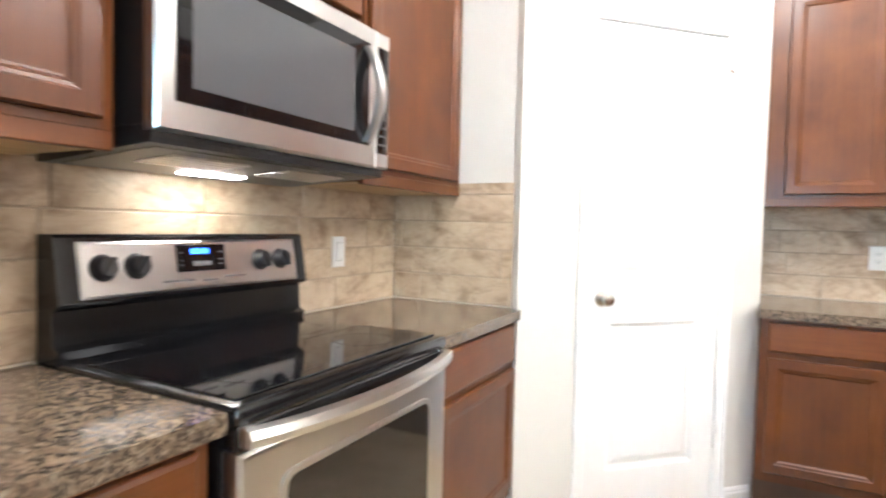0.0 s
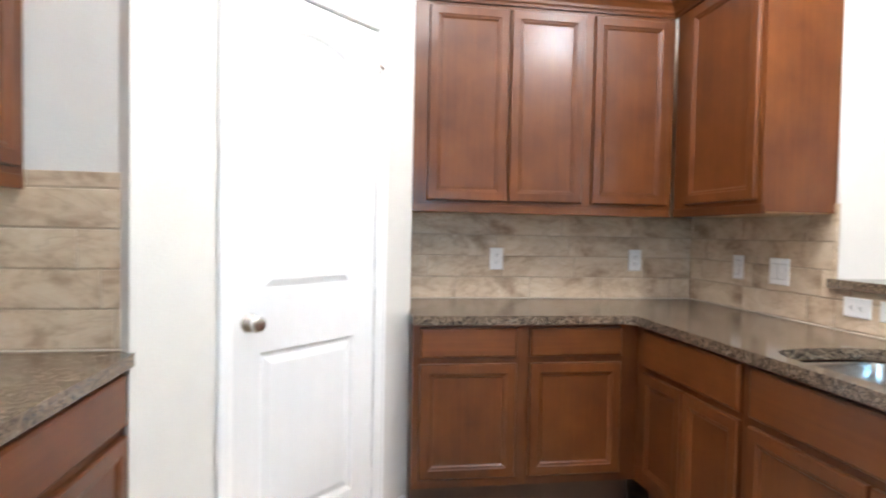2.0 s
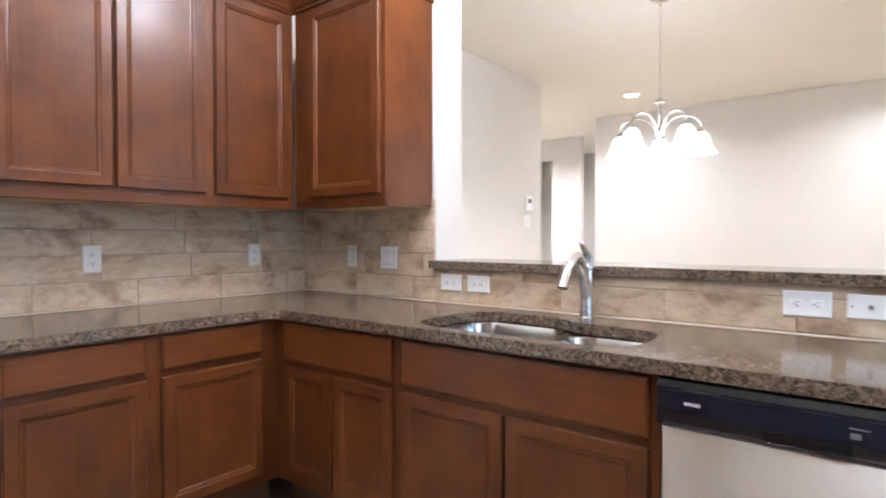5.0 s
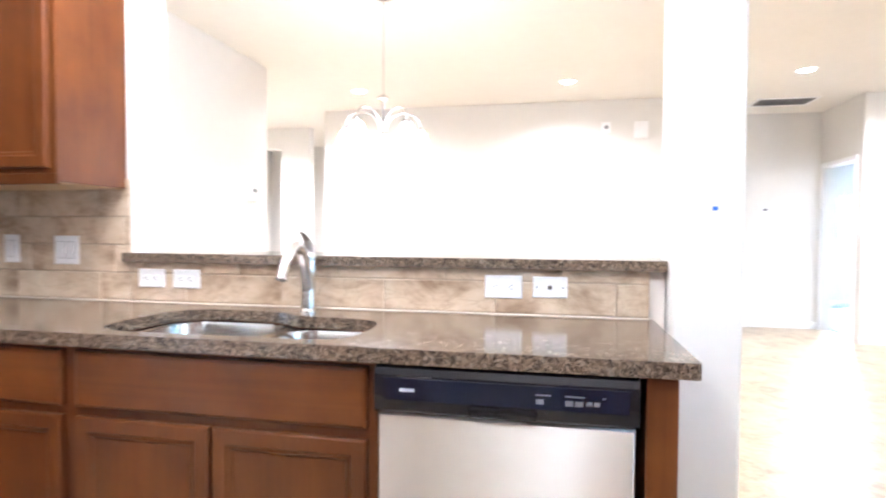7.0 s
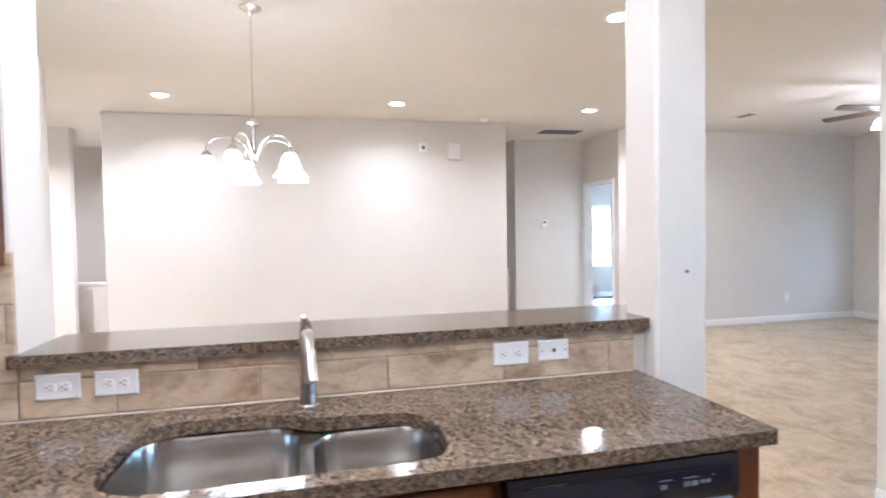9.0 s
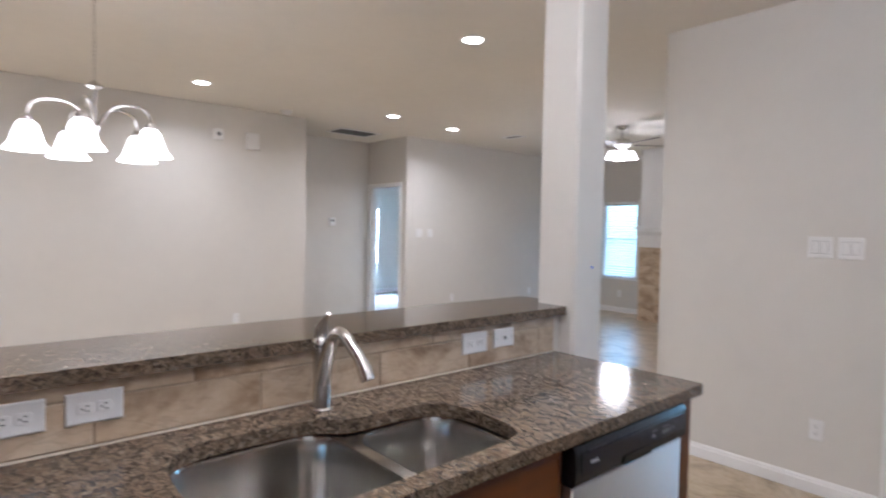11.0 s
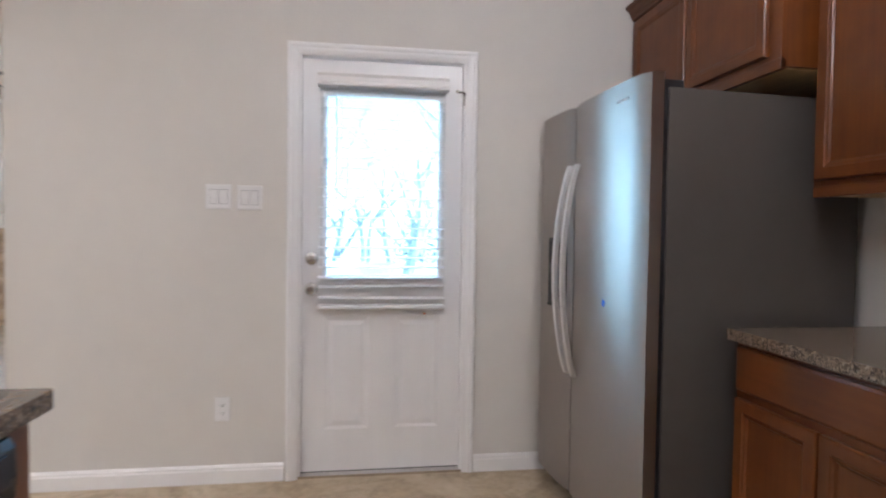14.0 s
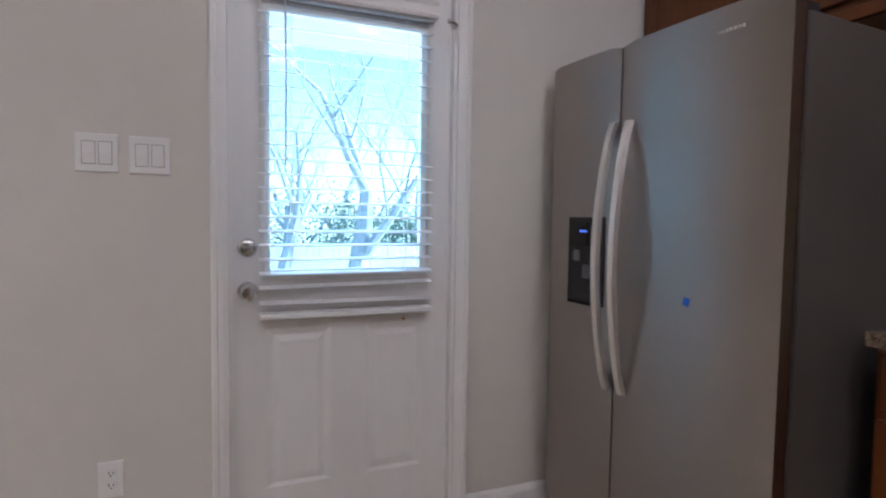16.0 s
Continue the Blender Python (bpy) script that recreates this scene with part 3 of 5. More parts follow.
# wall cabinets
UZ0, UZ1 = 1.366, 2.338
upper_cabinet(1.30, (0.205, 3.125, 0), 0, [(0.078, 0.454), (0.466, 0.828), (0.878, 1.262)], UZ0, UZ1, "cherry wall cabinet with three tall doors over the back counter", 0.328)
upper_cabinet(0.622, (1.505, 3.1, 0), -90, [(0.125, 0.60)], UZ0, UZ1, "cherry wall cabinet with a single tall door beside the pass-through", 0.323)
crown("crown_moulding", [(0.205, 3.125), (1.505, 3.125), (1.505, 2.478), (1.828, 2.478)], UZ1 - 0.004, "cherry crown moulding on the wall cabinets")
upper_cabinet(0.828, (-0.925, -0.09, 0), 90, [(0.02, 0.40), (0.415, 0.80)], UZ0, UZ1, "cherry wall cabinet with two tall doors beside the refrigerator", 0.323)
upper_cabinet(0.755, (-0.925, 0.745, 0), 90, [(0.02, 0.37), (0.385, 0.735)], 1.80, UZ1, "short cherry wall cabinet over the microwave", 0.323)
upper_cabinet(0.672, (-0.925, 1.515, 0), 90, [(0.02, 0.63)], UZ0, UZ1, "cherry wall cabinet with one tall door in the corner", 0.323)
upper_cabinet(1.06, (-0.80, -1.163, 0), 90, [(0.03, 0.50), (0.515, 1.0)], 1.80, UZ1, "short deep cherry wall cabinet with two doors over the refrigerator", 0.448)
crown("crown_moulding", [(-0.80, -1.163), (-0.80, -0.103), (-0.925, -0.103), (-0.925, 2.19)], UZ1 - 0.004, "cherry crown moulding on the wall cabinets")

# ---- counters ----


def slab(name, outer, holes, z0, z1, material, label, ease=0.004):
    """A stone top with holes: flat top and bottom, eased upper rim."""
    bm = bmesh.new()
    rims = {}
    for z in (z0, z1):
        edges = []
        for k, lp in enumerate([outer] + holes):
            vs = [bm.verts.new((x, y, z)) for x, y in lp]
            rims[(z, k)] = vs
            for i in range(len(vs)):
                edges.append(bm.edges.new((vs[i], vs[(i + 1) % len(vs)])))
        bmesh.ops.triangle_fill(bm, use_beauty=True, edges=edges)
    for k in range(1 + len(holes)):
        a, b = rims[(z0, k)], rims[(z1, k)]
        for i in range(len(a)):
            j = (i + 1) % len(a)
            bm.faces.new((a[i], a[j], b[j], b[i]))
    return single(name, bm, material, label, "countertop")


SINK_HOLE = [(1.252, 1.36), (1.238, 1.45), (1.236, 1.62), (1.232, 1.70), (1.230, 1.95), (1.245, 2.04), (1.30, 2.098), (1.40, 2.118), (1.56, 2.112), (1.64, 2.08), (1.685, 2.01),
             (1.69, 1.90), (1.68, 1.76), (1.655, 1.69), (1.625, 1.655), (1.61, 1.60), (1.605, 1.46), (1.585, 1.375), (1.54, 1.33), (1.46, 1.312), (1.35, 1.314), (1.29, 1.328)]


def smooth_loop(pts, n=3):
    """Rounds a closed loop (Catmull-Rom)."""
    out = []
    for i in range(len(pts)):
        p0, p1, p2, p3 = (Vector(pts[(i + k) % len(pts)]) for k in (-1, 0, 1, 2))
        for k in range(n):
            t = k / n
            out.append(tuple(0.5 * (2 * p1 + (p2 - p0) * t + (2 * p0 - 5 * p1 + 4 * p2 - p3) * t * t + (3 * p1 - p0 - 3 * p2 + p3) * t ** 3)))
    return out


HOLE = smooth_loop(SINK_HOLE)
slab("counter_sink_run", [(0.197, 2.815), (1.125, 2.815), (1.158, 2.803), (1.172, 2.772), (1.172, 0.47), (1.179, 0.463), (1.825, 0.463), (1.825, 3.443), (0.197, 3.443)], [HOLE], CTB, CT, M_GRAN,
     "brown speckled polished granite counter with an undermount sink")
slab("counter_left_of_range", [(XR + 0.012, -0.105), (-0.631, -0.105), (-0.631, 0.75), (XR + 0.012, 0.75)], [], CTB, CT, M_GRAN, "brown speckled granite counter beside the refrigerator")
slab("counter_right_of_range", [(XR + 0.012, 1.52), (-0.631, 1.52), (-0.631, YT - 0.012), (XR + 0.012, YT - 0.012)], [], CTB, CT, M_GRAN, "brown speckled granite counter beside the range")
slab("bar_top", [(1.795, 0.425), (1.795, 2.475), (1.825, 2.475), (1.825, 2.457), (2.047, 2.457), (2.16, 2.457), (2.16, 0.30), (1.97, 0.30), (1.97, 0.425)], [], 1.074, 1.110, M_GRAN,
     "brown speckled granite bar top on the low wall")

# ---- range (faces +x: local x runs along the wall, -y is the front) ----
rg = thing("kitchen_range", "stainless steel electric range with black glass cooktop", "range", (-0.628, 0.757, 0), 90)
RW = 0.757
part("body", box(0.002, RW - 0.002, 0.03, 0.605, 0.03, 0.893), M_BLACK, rg, "black enamel range body")
part("cooktop_rim", loft([[(x, y, z) for x, y in rounded(0 + i, RW - i, -0.012 + i, 0.56, 0.012, 3)] for i, z in ((0.004, 0.885), (0.0, 0.893), (0.0, 0.912), (0.004, 0.921), (0.012, 0.923))]), M_BLACK, rg, "black enamel cooktop rim", True)
part("cooktop_glass", box(0.022, RW - 0.022, 0.018, 0.535, 0.9225, 0.9265, 0.0015), M_BLKGL, rg, "glossy black glass cooktop")
for bx, by, br in ((0.19, 0.14, 0.105), (0.19, 0.41, 0.08), (0.56, 0.14, 0.08), (0.56, 0.41, 0.105)):
    bm = bmesh.new()
    inner = [bm.verts.new((bx + br * math.cos(k * math.pi / 20), by + br * math.sin(k * math.pi / 20), 0.9269)) for k in range(40)]
    outer = [bm.verts.new((bx + (br + 0.002) * math.cos(k * math.pi / 20), by + (br + 0.002) * math.sin(k * math.pi / 20), 0.9269)) for k in range(40)]
    for k in range(40):
        bm.faces.new((inner[k], inner[(k + 1) % 40], outer[(k + 1) % 40], outer[k]))
    part("burner_mark", bm, mat("burner_print", (0.03, 0.03, 0.032), 0.2), rg, "faint grey burner ring")
part("front_apron", panel(0.004, RW - 0.004, 0.842, 0.884, [(0, 0.03), (0, -0.006), (0.004, -0.010)]), M_BLACK, rg, "glossy black strip below cooktop")
# backguard: black shell with a leaning face
part("backguard", prism([(0.527, 0.922), (0.520, 0.945), (0.541, 0.955), (0.545, 1.030), (0.522, 1.040), (0.515, 1.048), (0.540, 1.19), (0.548, 1.197), (0.600, 1.197), (0.604, 0.90), (0.53, 0.90)], 0.0, RW, "x"), M_BLACK, rg,
     "glossy black backguard")
LEAN_BG = math.atan2(0.025, 0.142)


def bg(bm):
    """Leans a flat piece onto the backguard's face."""
    bmesh.ops.rotate(bm, verts=bm.verts, cent=(0, 0, 0), matrix=Matrix.Rotation(-LEAN_BG, 3, "X"))
    bmesh.ops.translate(bm, verts=bm.verts, vec=(0, 0.5145, 1.048))
    return bm


cp = part("control_panel", bg(panel(0.045, 0.712, 0.006, 0.134, [(0, 0.004), (0, -0.003), (0.006, -0.006)])), M_STEEL, rg, "brushed steel control panel")
part("display_window", bg(panel(0.283, 0.436, 0.052, 0.122, [(0, 0), (0, -0.0075), (0.003, -0.009)])), M_BLKGL, rg, "dark display window")
bm = bmesh.new()
for k, (dx, h) in enumerate(((0.326, 0.014), (0.334, 0.014), (0.342, 0.014), (0.350, 0.014), (0.358, 0.014), (0.366, 0.014), (0.374, 0.014))):
    box(dx, dx + 0.0052, -0.0103, -0.0095, 0.098, 0.098 + h, bm=bm)
part("clock_digits", bg(bm), M_LCD, rg, "lit blue clock bars")
for dx in (0.292, 0.41, 0.421):
    for dz in (0.068, 0.08, 0.1):
        part("key_mark", bg(box(dx, dx + 0.006, -0.0101, -0.0094, dz, dz + 0.003)), M_GREYMK, rg, "small grey key mark")
part("key_mark", bg(box(0.33, 0.385, -0.0101, -0.0094, 0.066, 0.078)), M_GREYMK, rg, "small grey key mark")
bm = bmesh.new()
for x0, x1, z0 in ((0.355, 0.405, 0.024), (0.24, 0.33, 0.028), (0.43, 0.50, 0.03)):
    box(x0, x1, -0.0068, -0.0058, z0, z0 + 0.005, bm=bm)
part("panel_marks", bg(bm), M_GREYMK, rg, "faint printed line marks")
for kx in (0.095, 0.175, 0.562, 0.642):
    bm = lathe([(0.031, 0.004), (0.031, 0.010), (0.027, 0.012), (0.024, 0.030), (0.021, 0.034), (0.0, 0.034)][:-1], 24, None, (0, 0, 0), "y")
    box(-0.0045, 0.0045, -0.042, -0.012, -0.024, 0.024, 0.0015, bm=bm)
    bmesh.ops.rotate(bm, verts=bm.verts, cent=(0, 0, 0), matrix=Matrix.Rotation(radians(35 if kx < 0.3 else -20), 3, "Y"))
    bmesh.ops.translate(bm, verts=bm.verts, vec=(kx, 0, 0.074))
    part("knob", bg(bm), M_BLKPL, rg, "black control knob", True)
od = part("oven_door", panel(0.006, RW - 0.006, 0.205, 0.838, [(0, 0.028), (0, -0.006), (0.006, -0.014), (0.012, -0.015)]), M_STEEL, rg, "brushed steel oven door")
part("oven_window", loft([[(x, y, z) for x, z in rounded(0.10 + i, RW - 0.10 - i, 0.36 + i, 0.775 - i, 0.03, 4)] for i, y in ((0, -0.014), (0, -0.018), (0.004, -0.020))]), M_STEEL, od, "raised steel window rim")
part("window_glass", loft([[(x, y, z) for x, z in rounded(0.112 + i, RW - 0.112 - i, 0.372 + i, 0.763 - i, 0.026, 4)] for i, y in ((0, -0.019), (0.002, -0.0215))]), M_OVENGL, od, "dark tinted oven glass")
hb = [(RW * t, -0.022 - 0.05 * math.sin(math.pi * t) ** 0.7, 0.868 - 0.006 * math.sin(math.pi * t)) for t in [0.012 + 0.976 * k / 16 for k in range(17)]]
bm = loft([[(x, y + a, z + c) for a, c in ((0.010, -0.019), (-0.006, -0.015), (-0.011, 0.0), (-0.006, 0.015), (0.010, 0.019))] for x, y, z in hb])
for hx in (0.02, RW - 0.02):
    box(hx - 0.012, hx + 0.012, -0.03, 0.01, 0.852, 0.884, 0.002, bm=bm)
part("handle", bm, M_STEEL, od, "wide curved brushed steel handle", True)
part("storage_drawer", panel(0.006, RW - 0.006, 0.04, 0.196, [(0, 0.028), (0, -0.006), (0.006, -0.014)]), M_STEEL, rg, "brushed steel storage drawer")
for fx in (0.05, RW - 0.05):
    for fy in (0.08, 0.55):
        part("foot", lathe([(0.016, 0.0), (0.016, 0.022), (0.008, 0.03), (0.008, 0.034)], 10, None, (fx, fy, 0)), M_BLKPL, rg)

# ---- microwave over the range ----
mw = thing("microwave", "stainless steel over-range microwave with dark glass door", "microwave", (-0.846, 0.757, 1.398), 90)
part("body", box(0.002, RW - 0.002, 0.016, 0.386, 0.012, 0.39), M_BLKPL, mw, "black microwave case")
md = part("door", panel(0.0, 0.688, 0.0, 0.392, [(0, 0.016), (0, -0.012), (0.006, -0.018)]), M_STEEL, mw, "brushed steel door frame")
part("door_glass", panel(0.04, 0.655, 0.058, 0.345, [(0, -0.016), (0, -0.019), (0.002, -0.0205)]), M_BLKGL, md, "dark reflective door glass")
# the screen's grey is raised to paint in the glass's reflections
part("glass_screen", panel(0.075, 0.585, 0.088, 0.312, [(0, -0.0203), (0.003, -0.0212)]), mat("door_screen", (0.07, 0.07, 0.073), 0.12), md, "grey perforated screen, lightened for reflections in the glass")
hp = [(0.643 + 0.004 * math.sin(math.pi * t), -0.022 - 0.042 * math.sin(math.pi * t) ** 0.8, 0.066 + 0.265 * t) for t in [k / 14 for k in range(15)]]
part("handle", loft([[(x + a, y + c, z) for a, c in ((-0.016, 0.008), (-0.013, -0.008), (0.0, -0.012), (0.013, -0.008), (0.016, 0.008))] for x, y, z in hp]), M_STEEL, md, "curved brushed steel handle", True)
cpn = part("control_panel", panel(0.691, RW, 0.0, 0.392, [(0, 0.016), (0, -0.012), (0.006, -0.018)]), M_STEEL, mw, "brushed steel control side")
part("key_panel", panel(0.696, 0.748, 0.042, 0.348, [(0, -0.016), (0, -0.019), (0.002, -0.0205)]), M_BLKGL, cpn, "black glass key panel")
for r in range(9):
    for cc in range(2):
        part("key_mark", box(0.704 + cc * 0.02, 0.716 + cc * 0.02, -0.0214, -0.0204, 0.066 + r * 0.025, 0.070 + r * 0.025), M_GREYMK, cpn, "grey key mark")
part("lower_grille", prism([(0.0, -0.010), (0.004, -0.022), (0.35, -0.045), (0.386, -0.045), (0.386, 0.012), (0.0, 0.012)], 0.004, RW - 0.004, "x"), M_BLKPL, mw, "black sloping vent housing")
part("bottom_plate", prism([(0.03, -0.0265), (0.34, -0.0472), (0.34, -0.0452), (0.03, -0.0245)], 0.03, RW - 0.03, "x"), mat("grey_metal_plate", (0.14, 0.13, 0.12), 0.4, 0.6, noise_scale=6, amount=0.1), mw, "grey metal underside plate")
for x0, x1 in ((0.10, 0.31), (0.44, 0.66)):
    bm = bmesh.new()
    for k in range(5):
        box(x0, x1, 0.075 + 0.026 * k, 0.093 + 0.026 * k, -0.0345 - 0.0018 * k, -0.030 - 0.0018 * k, bm=bm)
    part("grease_filter", bm, M_STEELV, mw, "slatted metal grease filter")
part("cooktop_lamp", prism([(0.255, -0.0448), (0.30, -0.0478), (0.30, -0.043), (0.255, -0.040)], 0.28, 0.46, "x"), M_LAMP, mw, "lit cooktop lamp lens")
ml = bpy.data.lights.new("microwave_lamp", "AREA")
ml.shape, ml.size, ml.size_y, ml.energy, ml.color = "RECTANGLE", 0.18, 0.04, 0.04, (1.0, 0.86, 0.66)
mlo = new("microwave_lamp", ml)
mlo.matrix_basis = look((-1.13, 1.117, 1.352), (-1.16, 1.117, 0))

# ---- refrigerator ----
FW = 0.937
fr = thing("refrigerator", "grey steel side-by-side refrigerator with ice dispenser, blue tape on one door", "refrigerator", (-0.288, -1.077, 0), 94)
part("case", box(0.012, FW - 0.004, 0.075, 0.865, 0.03, 1.725, 0.006, 2), M_FRSIDE, fr, "dark grey textured case")
part("gasket", box(0.02, FW - 0.012, 0.055, 0.076, 0.085, 1.745), M_BLKPL, fr, "dark door gasket")
part("base_grille", box(0.03, FW - 0.03, 0.07, 0.10, 0.012, 0.075, 0.004), M_BLKPL, fr, "black base grille")
for x in (0.05, FW - 0.05):
    part("hinge_cover", box(x - 0.03, x + 0.03, 0.02, 0.14, 1.725, 1.755, 0.005, 2), M_BLKPL, fr, "dark plastic hinge cover")


def fridge_door(x0, x1, name, label):
    n = 10
    loops = []
    for k in range(n + 1):
        t = k / n
        x = x0 + (x1 - x0) * t
        bow = 0.010 * (1 - (2 * t - 1) ** 2)
        edge = 0.006 if k in (0, n) else 0.0
        y = -bow + edge
        loops.append([(x, y, 0.088 + edge * 0.5), (x, y, 1.775 - edge), (x, 0.052, 1.775 - edge * 0.5), (x, 0.052, 0.088)])
    return part(name, loft(loops), M_FRIDGE, fr, label, True)


fd = fridge_door(0.003, 0.362, "freezer_door", "grey steel freezer door with dispenser")
rd = fridge_door(0.368, FW, "fridge_door", "grey steel refrigerator door")


def fridge_handle(x, side, parent):
    pts = [(x + side * 0.004 * math.sin(math.pi * t), -0.012 - 0.062 * math.sin(math.pi * t) ** 0.75, 0.615 + 0.905 * t) for t in [k / 20 for k in range(21)]]
    bm = loft([[(px + a, py + c, pz) for a, c in ((-0.014, 0.010), (-0.012, -0.008), (0, -0.013), (0.012, -0.008), (0.014, 0.010))] for px, py, pz in pts])
    return part("handle", bm, M_STEELV, parent, "tall bowed steel handle", True)


fridge_handle(0.350, -1, fd)
fridge_handle(0.422, 1, rd)
ds = part("dispenser", panel(0.130, 0.318, 0.892, 1.205, [(0, 0.0), (0, -0.0105), (0.004, -0.0125), (0.012, -0.0125), (0.014, -0.0105)]), M_BLKPL, fd, "black water and ice dispenser")
part("dispenser_panel", box(0.138, 0.287, -0.0135, -0.0105, 1.10, 1.188, 0.001), M_BLKGL, ds, "glossy black key panel")
part("dispenser_display", box(0.195, 0.235, -0.0142, -0.0134, 1.15, 1.158), glow("small_blue_light", (0.1, 0.2, 0.8), 0.2), ds, "faint blue display")
part("paddle", box(0.165, 0.20, -0.018, -0.0105, 1.045, 1.085, 0.003), M_GREYMK, ds, "grey dispenser paddle")
part("paddle", box(0.215, 0.255, -0.018, -0.0105, 0.985, 1.035, 0.003), M_GREYMK, ds, "grey dispenser paddle")
part("drip_tray", box(0.14, 0.285, -0.020, -0.0105, 0.889, 0.90, 0.002), M_BLKGL, ds, "black drip tray")
bm = bmesh.new()
for k in range(7):
    box(0.735 + 0.0125 * k, 0.744 + 0.0125 * k, -0.0095, -0.0075, 1.703, 1.713, bm=bm)
part("badge", bm, M_NICKEL, rd, "small raised chrome badge bars")
bm = box(-0.010, 0.010, -0.0006, 0.0006, -0.012, 0.012)
bmesh.ops.rotate(bm, verts=bm.verts, cent=(0, 0, 0), matrix=Matrix.Rotation(radians(12), 3, "Y"))
bmesh.ops.translate(bm, verts=bm.verts, vec=(0.668, -0.0105, 0.961))
part("tape_dot", bm, M_BLUE, rd, "small piece of blue tape")
for x in (0.06, FW - 0.06):
    part("roller_foot", lathe([(0.018, -0.02), (0.018, 0.02)], 12, None, (x, 0.09, 0.018), "x"), M_BLKPL, fr)

# ---- dishwasher (faces -x) ----
DWW = 0.622
dw = thing("dishwasher", "stainless steel dishwasher with black control strip under the counter", "dishwasher", (1.182, 1.214, 0), -90)
part("tub", box(0.004, DWW - 0.004, 0.04, 0.58, 0.08, 0.865), M_BLKPL, dw, "black tub housing")
part("door_panel", panel(0.006, DWW - 0.006, 0.105, 0.752, [(0, 0.04), (0, 0.006), (0.004, 0.0), (0.006, -0.001)]), M_DWDOOR, dw, "brushed steel door panel")
pr = [(0.04, 0.755), (-0.002, 0.755), (-0.012, 0.764), (-0.014, 0.80), (-0.012, 0.85), (-0.004, 0.866), (0.006, 0.872), (0.04, 0.872)]
ctl = part("control_strip", prism(pr, 0.0, DWW, "x"), M_DWBLK, dw, "black control strip with rounded top")
part("control_glass", box(0.024, 0.60, -0.0155, -0.012, 0.79, 0.845, 0.001), mat("dark_blue_glass", (0.008, 0.010, 0.022), 0.12), ctl, "dark glossy control window")
for x, z, w, h in ((0.392, 0.803, 0.018, 0.012), (0.458, 0.803, 0.018, 0.012), (0.48, 0.803, 0.018, 0.012), (0.505, 0.806, 0.013, 0.009), (0.522, 0.806, 0.013, 0.009)):
    part("key_mark", box(x, x + w, -0.0162, -0.0152, z, z + h), M_GREYMK, ctl, "grey printed key")
for x, w in ((0.39, 0.035), (0.458, 0.042), (0.54, 0.008)):
    part("key_label", box(x, x + w, -0.0162, -0.0152, 0.823, 0.826), M_GREYMK, ctl, "grey printed label bar")
bm = bmesh.new()
for k in range(6):
    box(0.066 + 0.0062 * k, 0.070 + 0.0062 * k, -0.0162, -0.0152, 0.812, 0.820, bm=bm)
part("badge", bm, M_PLATE, ctl, "small white badge bars")
bm = bmesh.new()
for k in range(9):
    box(0.06 + 0.0095 * k, 0.067 + 0.0095 * k, -0.0145, -0.0125, 0.847, 0.8495, bm=bm)
part("vent_slits", bm, M_SLOT, ctl, "row of small vent slits")
part("pocket_handle", loft([[(x, y, z) for x, z in rounded(0.232 + i, 0.396 - i * 1.2, 0.760 + i * 0.4, 0.788 - i * 0.4, 0.008, 3)] for i, y in ((0, -0.0148), (0.003, -0.0155), (0.012, -0.011))]), M_BLKGL, ctl, "recessed black pocket handle", True)
part("kick_plate", box(0.006, DWW - 0.006, 0.03, 0.045, 0.0, 0.10), M_BLKPL, dw, "black kick plate")

# ---- sink and faucet ----
sk = thing("sink", "double-bowl stainless steel undermount kitchen sink", "sink", (1.46, 1.70, 0.676))
o = Vector((1.46, 1.70, 0.676))


def rel(pts, z):
    return [(x - o.x, y - o.y, z - o.z) for x, y in pts]


LARGE = (1.236, 1.688, 1.676, 2.110)
SMALL = (1.244, 1.605, 1.316, 1.642)


def bowl(x0, x1, y0, y1, depth, name, label):
    loops = []
    for i, d, r in ((0.0, 0.0, 0.09), (0.003, 0.01, 0.09), (0.008, 0.08, 0.085), (0.014, depth - 0.04, 0.08), (0.024, depth - 0.014, 0.075), (0.05, depth - 0.002, 0.06), (0.09, depth, 0.05)):
        loops.append(rel(rounded(x0 + i, x1 - i, y0 + i, y1 - i, r, 8), 0.869 - d))
    bm = bmesh.new()
    rows = [[bm.verts.new(p) for p in lp] for lp in loops]
    for r, s in zip(rows, rows[1:]):
        for k in range(len(r)):
            bm.faces.new((r[k], r[(k + 1) % len(r)], s[(k + 1) % len(r)], s[k]))
    bm.faces.new(rows[-1])
    b = part(name, bm, M_SINK, sk, label, True)
    cx, cy = (x0 + x1) / 2 - o.x, (y0 + y1) / 2 - o.y
    zb = 0.869 - depth - o.z
    bm = lathe([(0.057, 0.0005), (0.056, 0.003), (0.046, 0.003), (0.04, 0.0012), (0.02, 0.001), (0.006, 0.0015)], 24, None, (cx, cy, zb))
    part("drain", bm, M_NICKEL, b, "round metal drain with strainer", True)
    return b


bowl(*LARGE, 0.195, "large_bowl", "")
bowl(*SMALL, 0.175, "small_bowl", "")
bm = bmesh.new()
HC = Vector((1.46, 1.70))
out = [tuple(HC + (Vector(p) - HC) * 1.06) for p in HOLE]
edges = []
for lp in (out, rounded(*LARGE, 0.09, 8), rounded(*SMALL, 0.09, 8)):
    vs = [bm.verts.new(p) for p in rel(lp, 0.870)]
    for k in range(len(vs)):
        edges.append(bm.edges.new((vs[k], vs[(k + 1) % len(vs)])))
bmesh.ops.triangle_fill(bm, use_beauty=True, edges=edges)
part("flange", bm, M_SINK, sk)

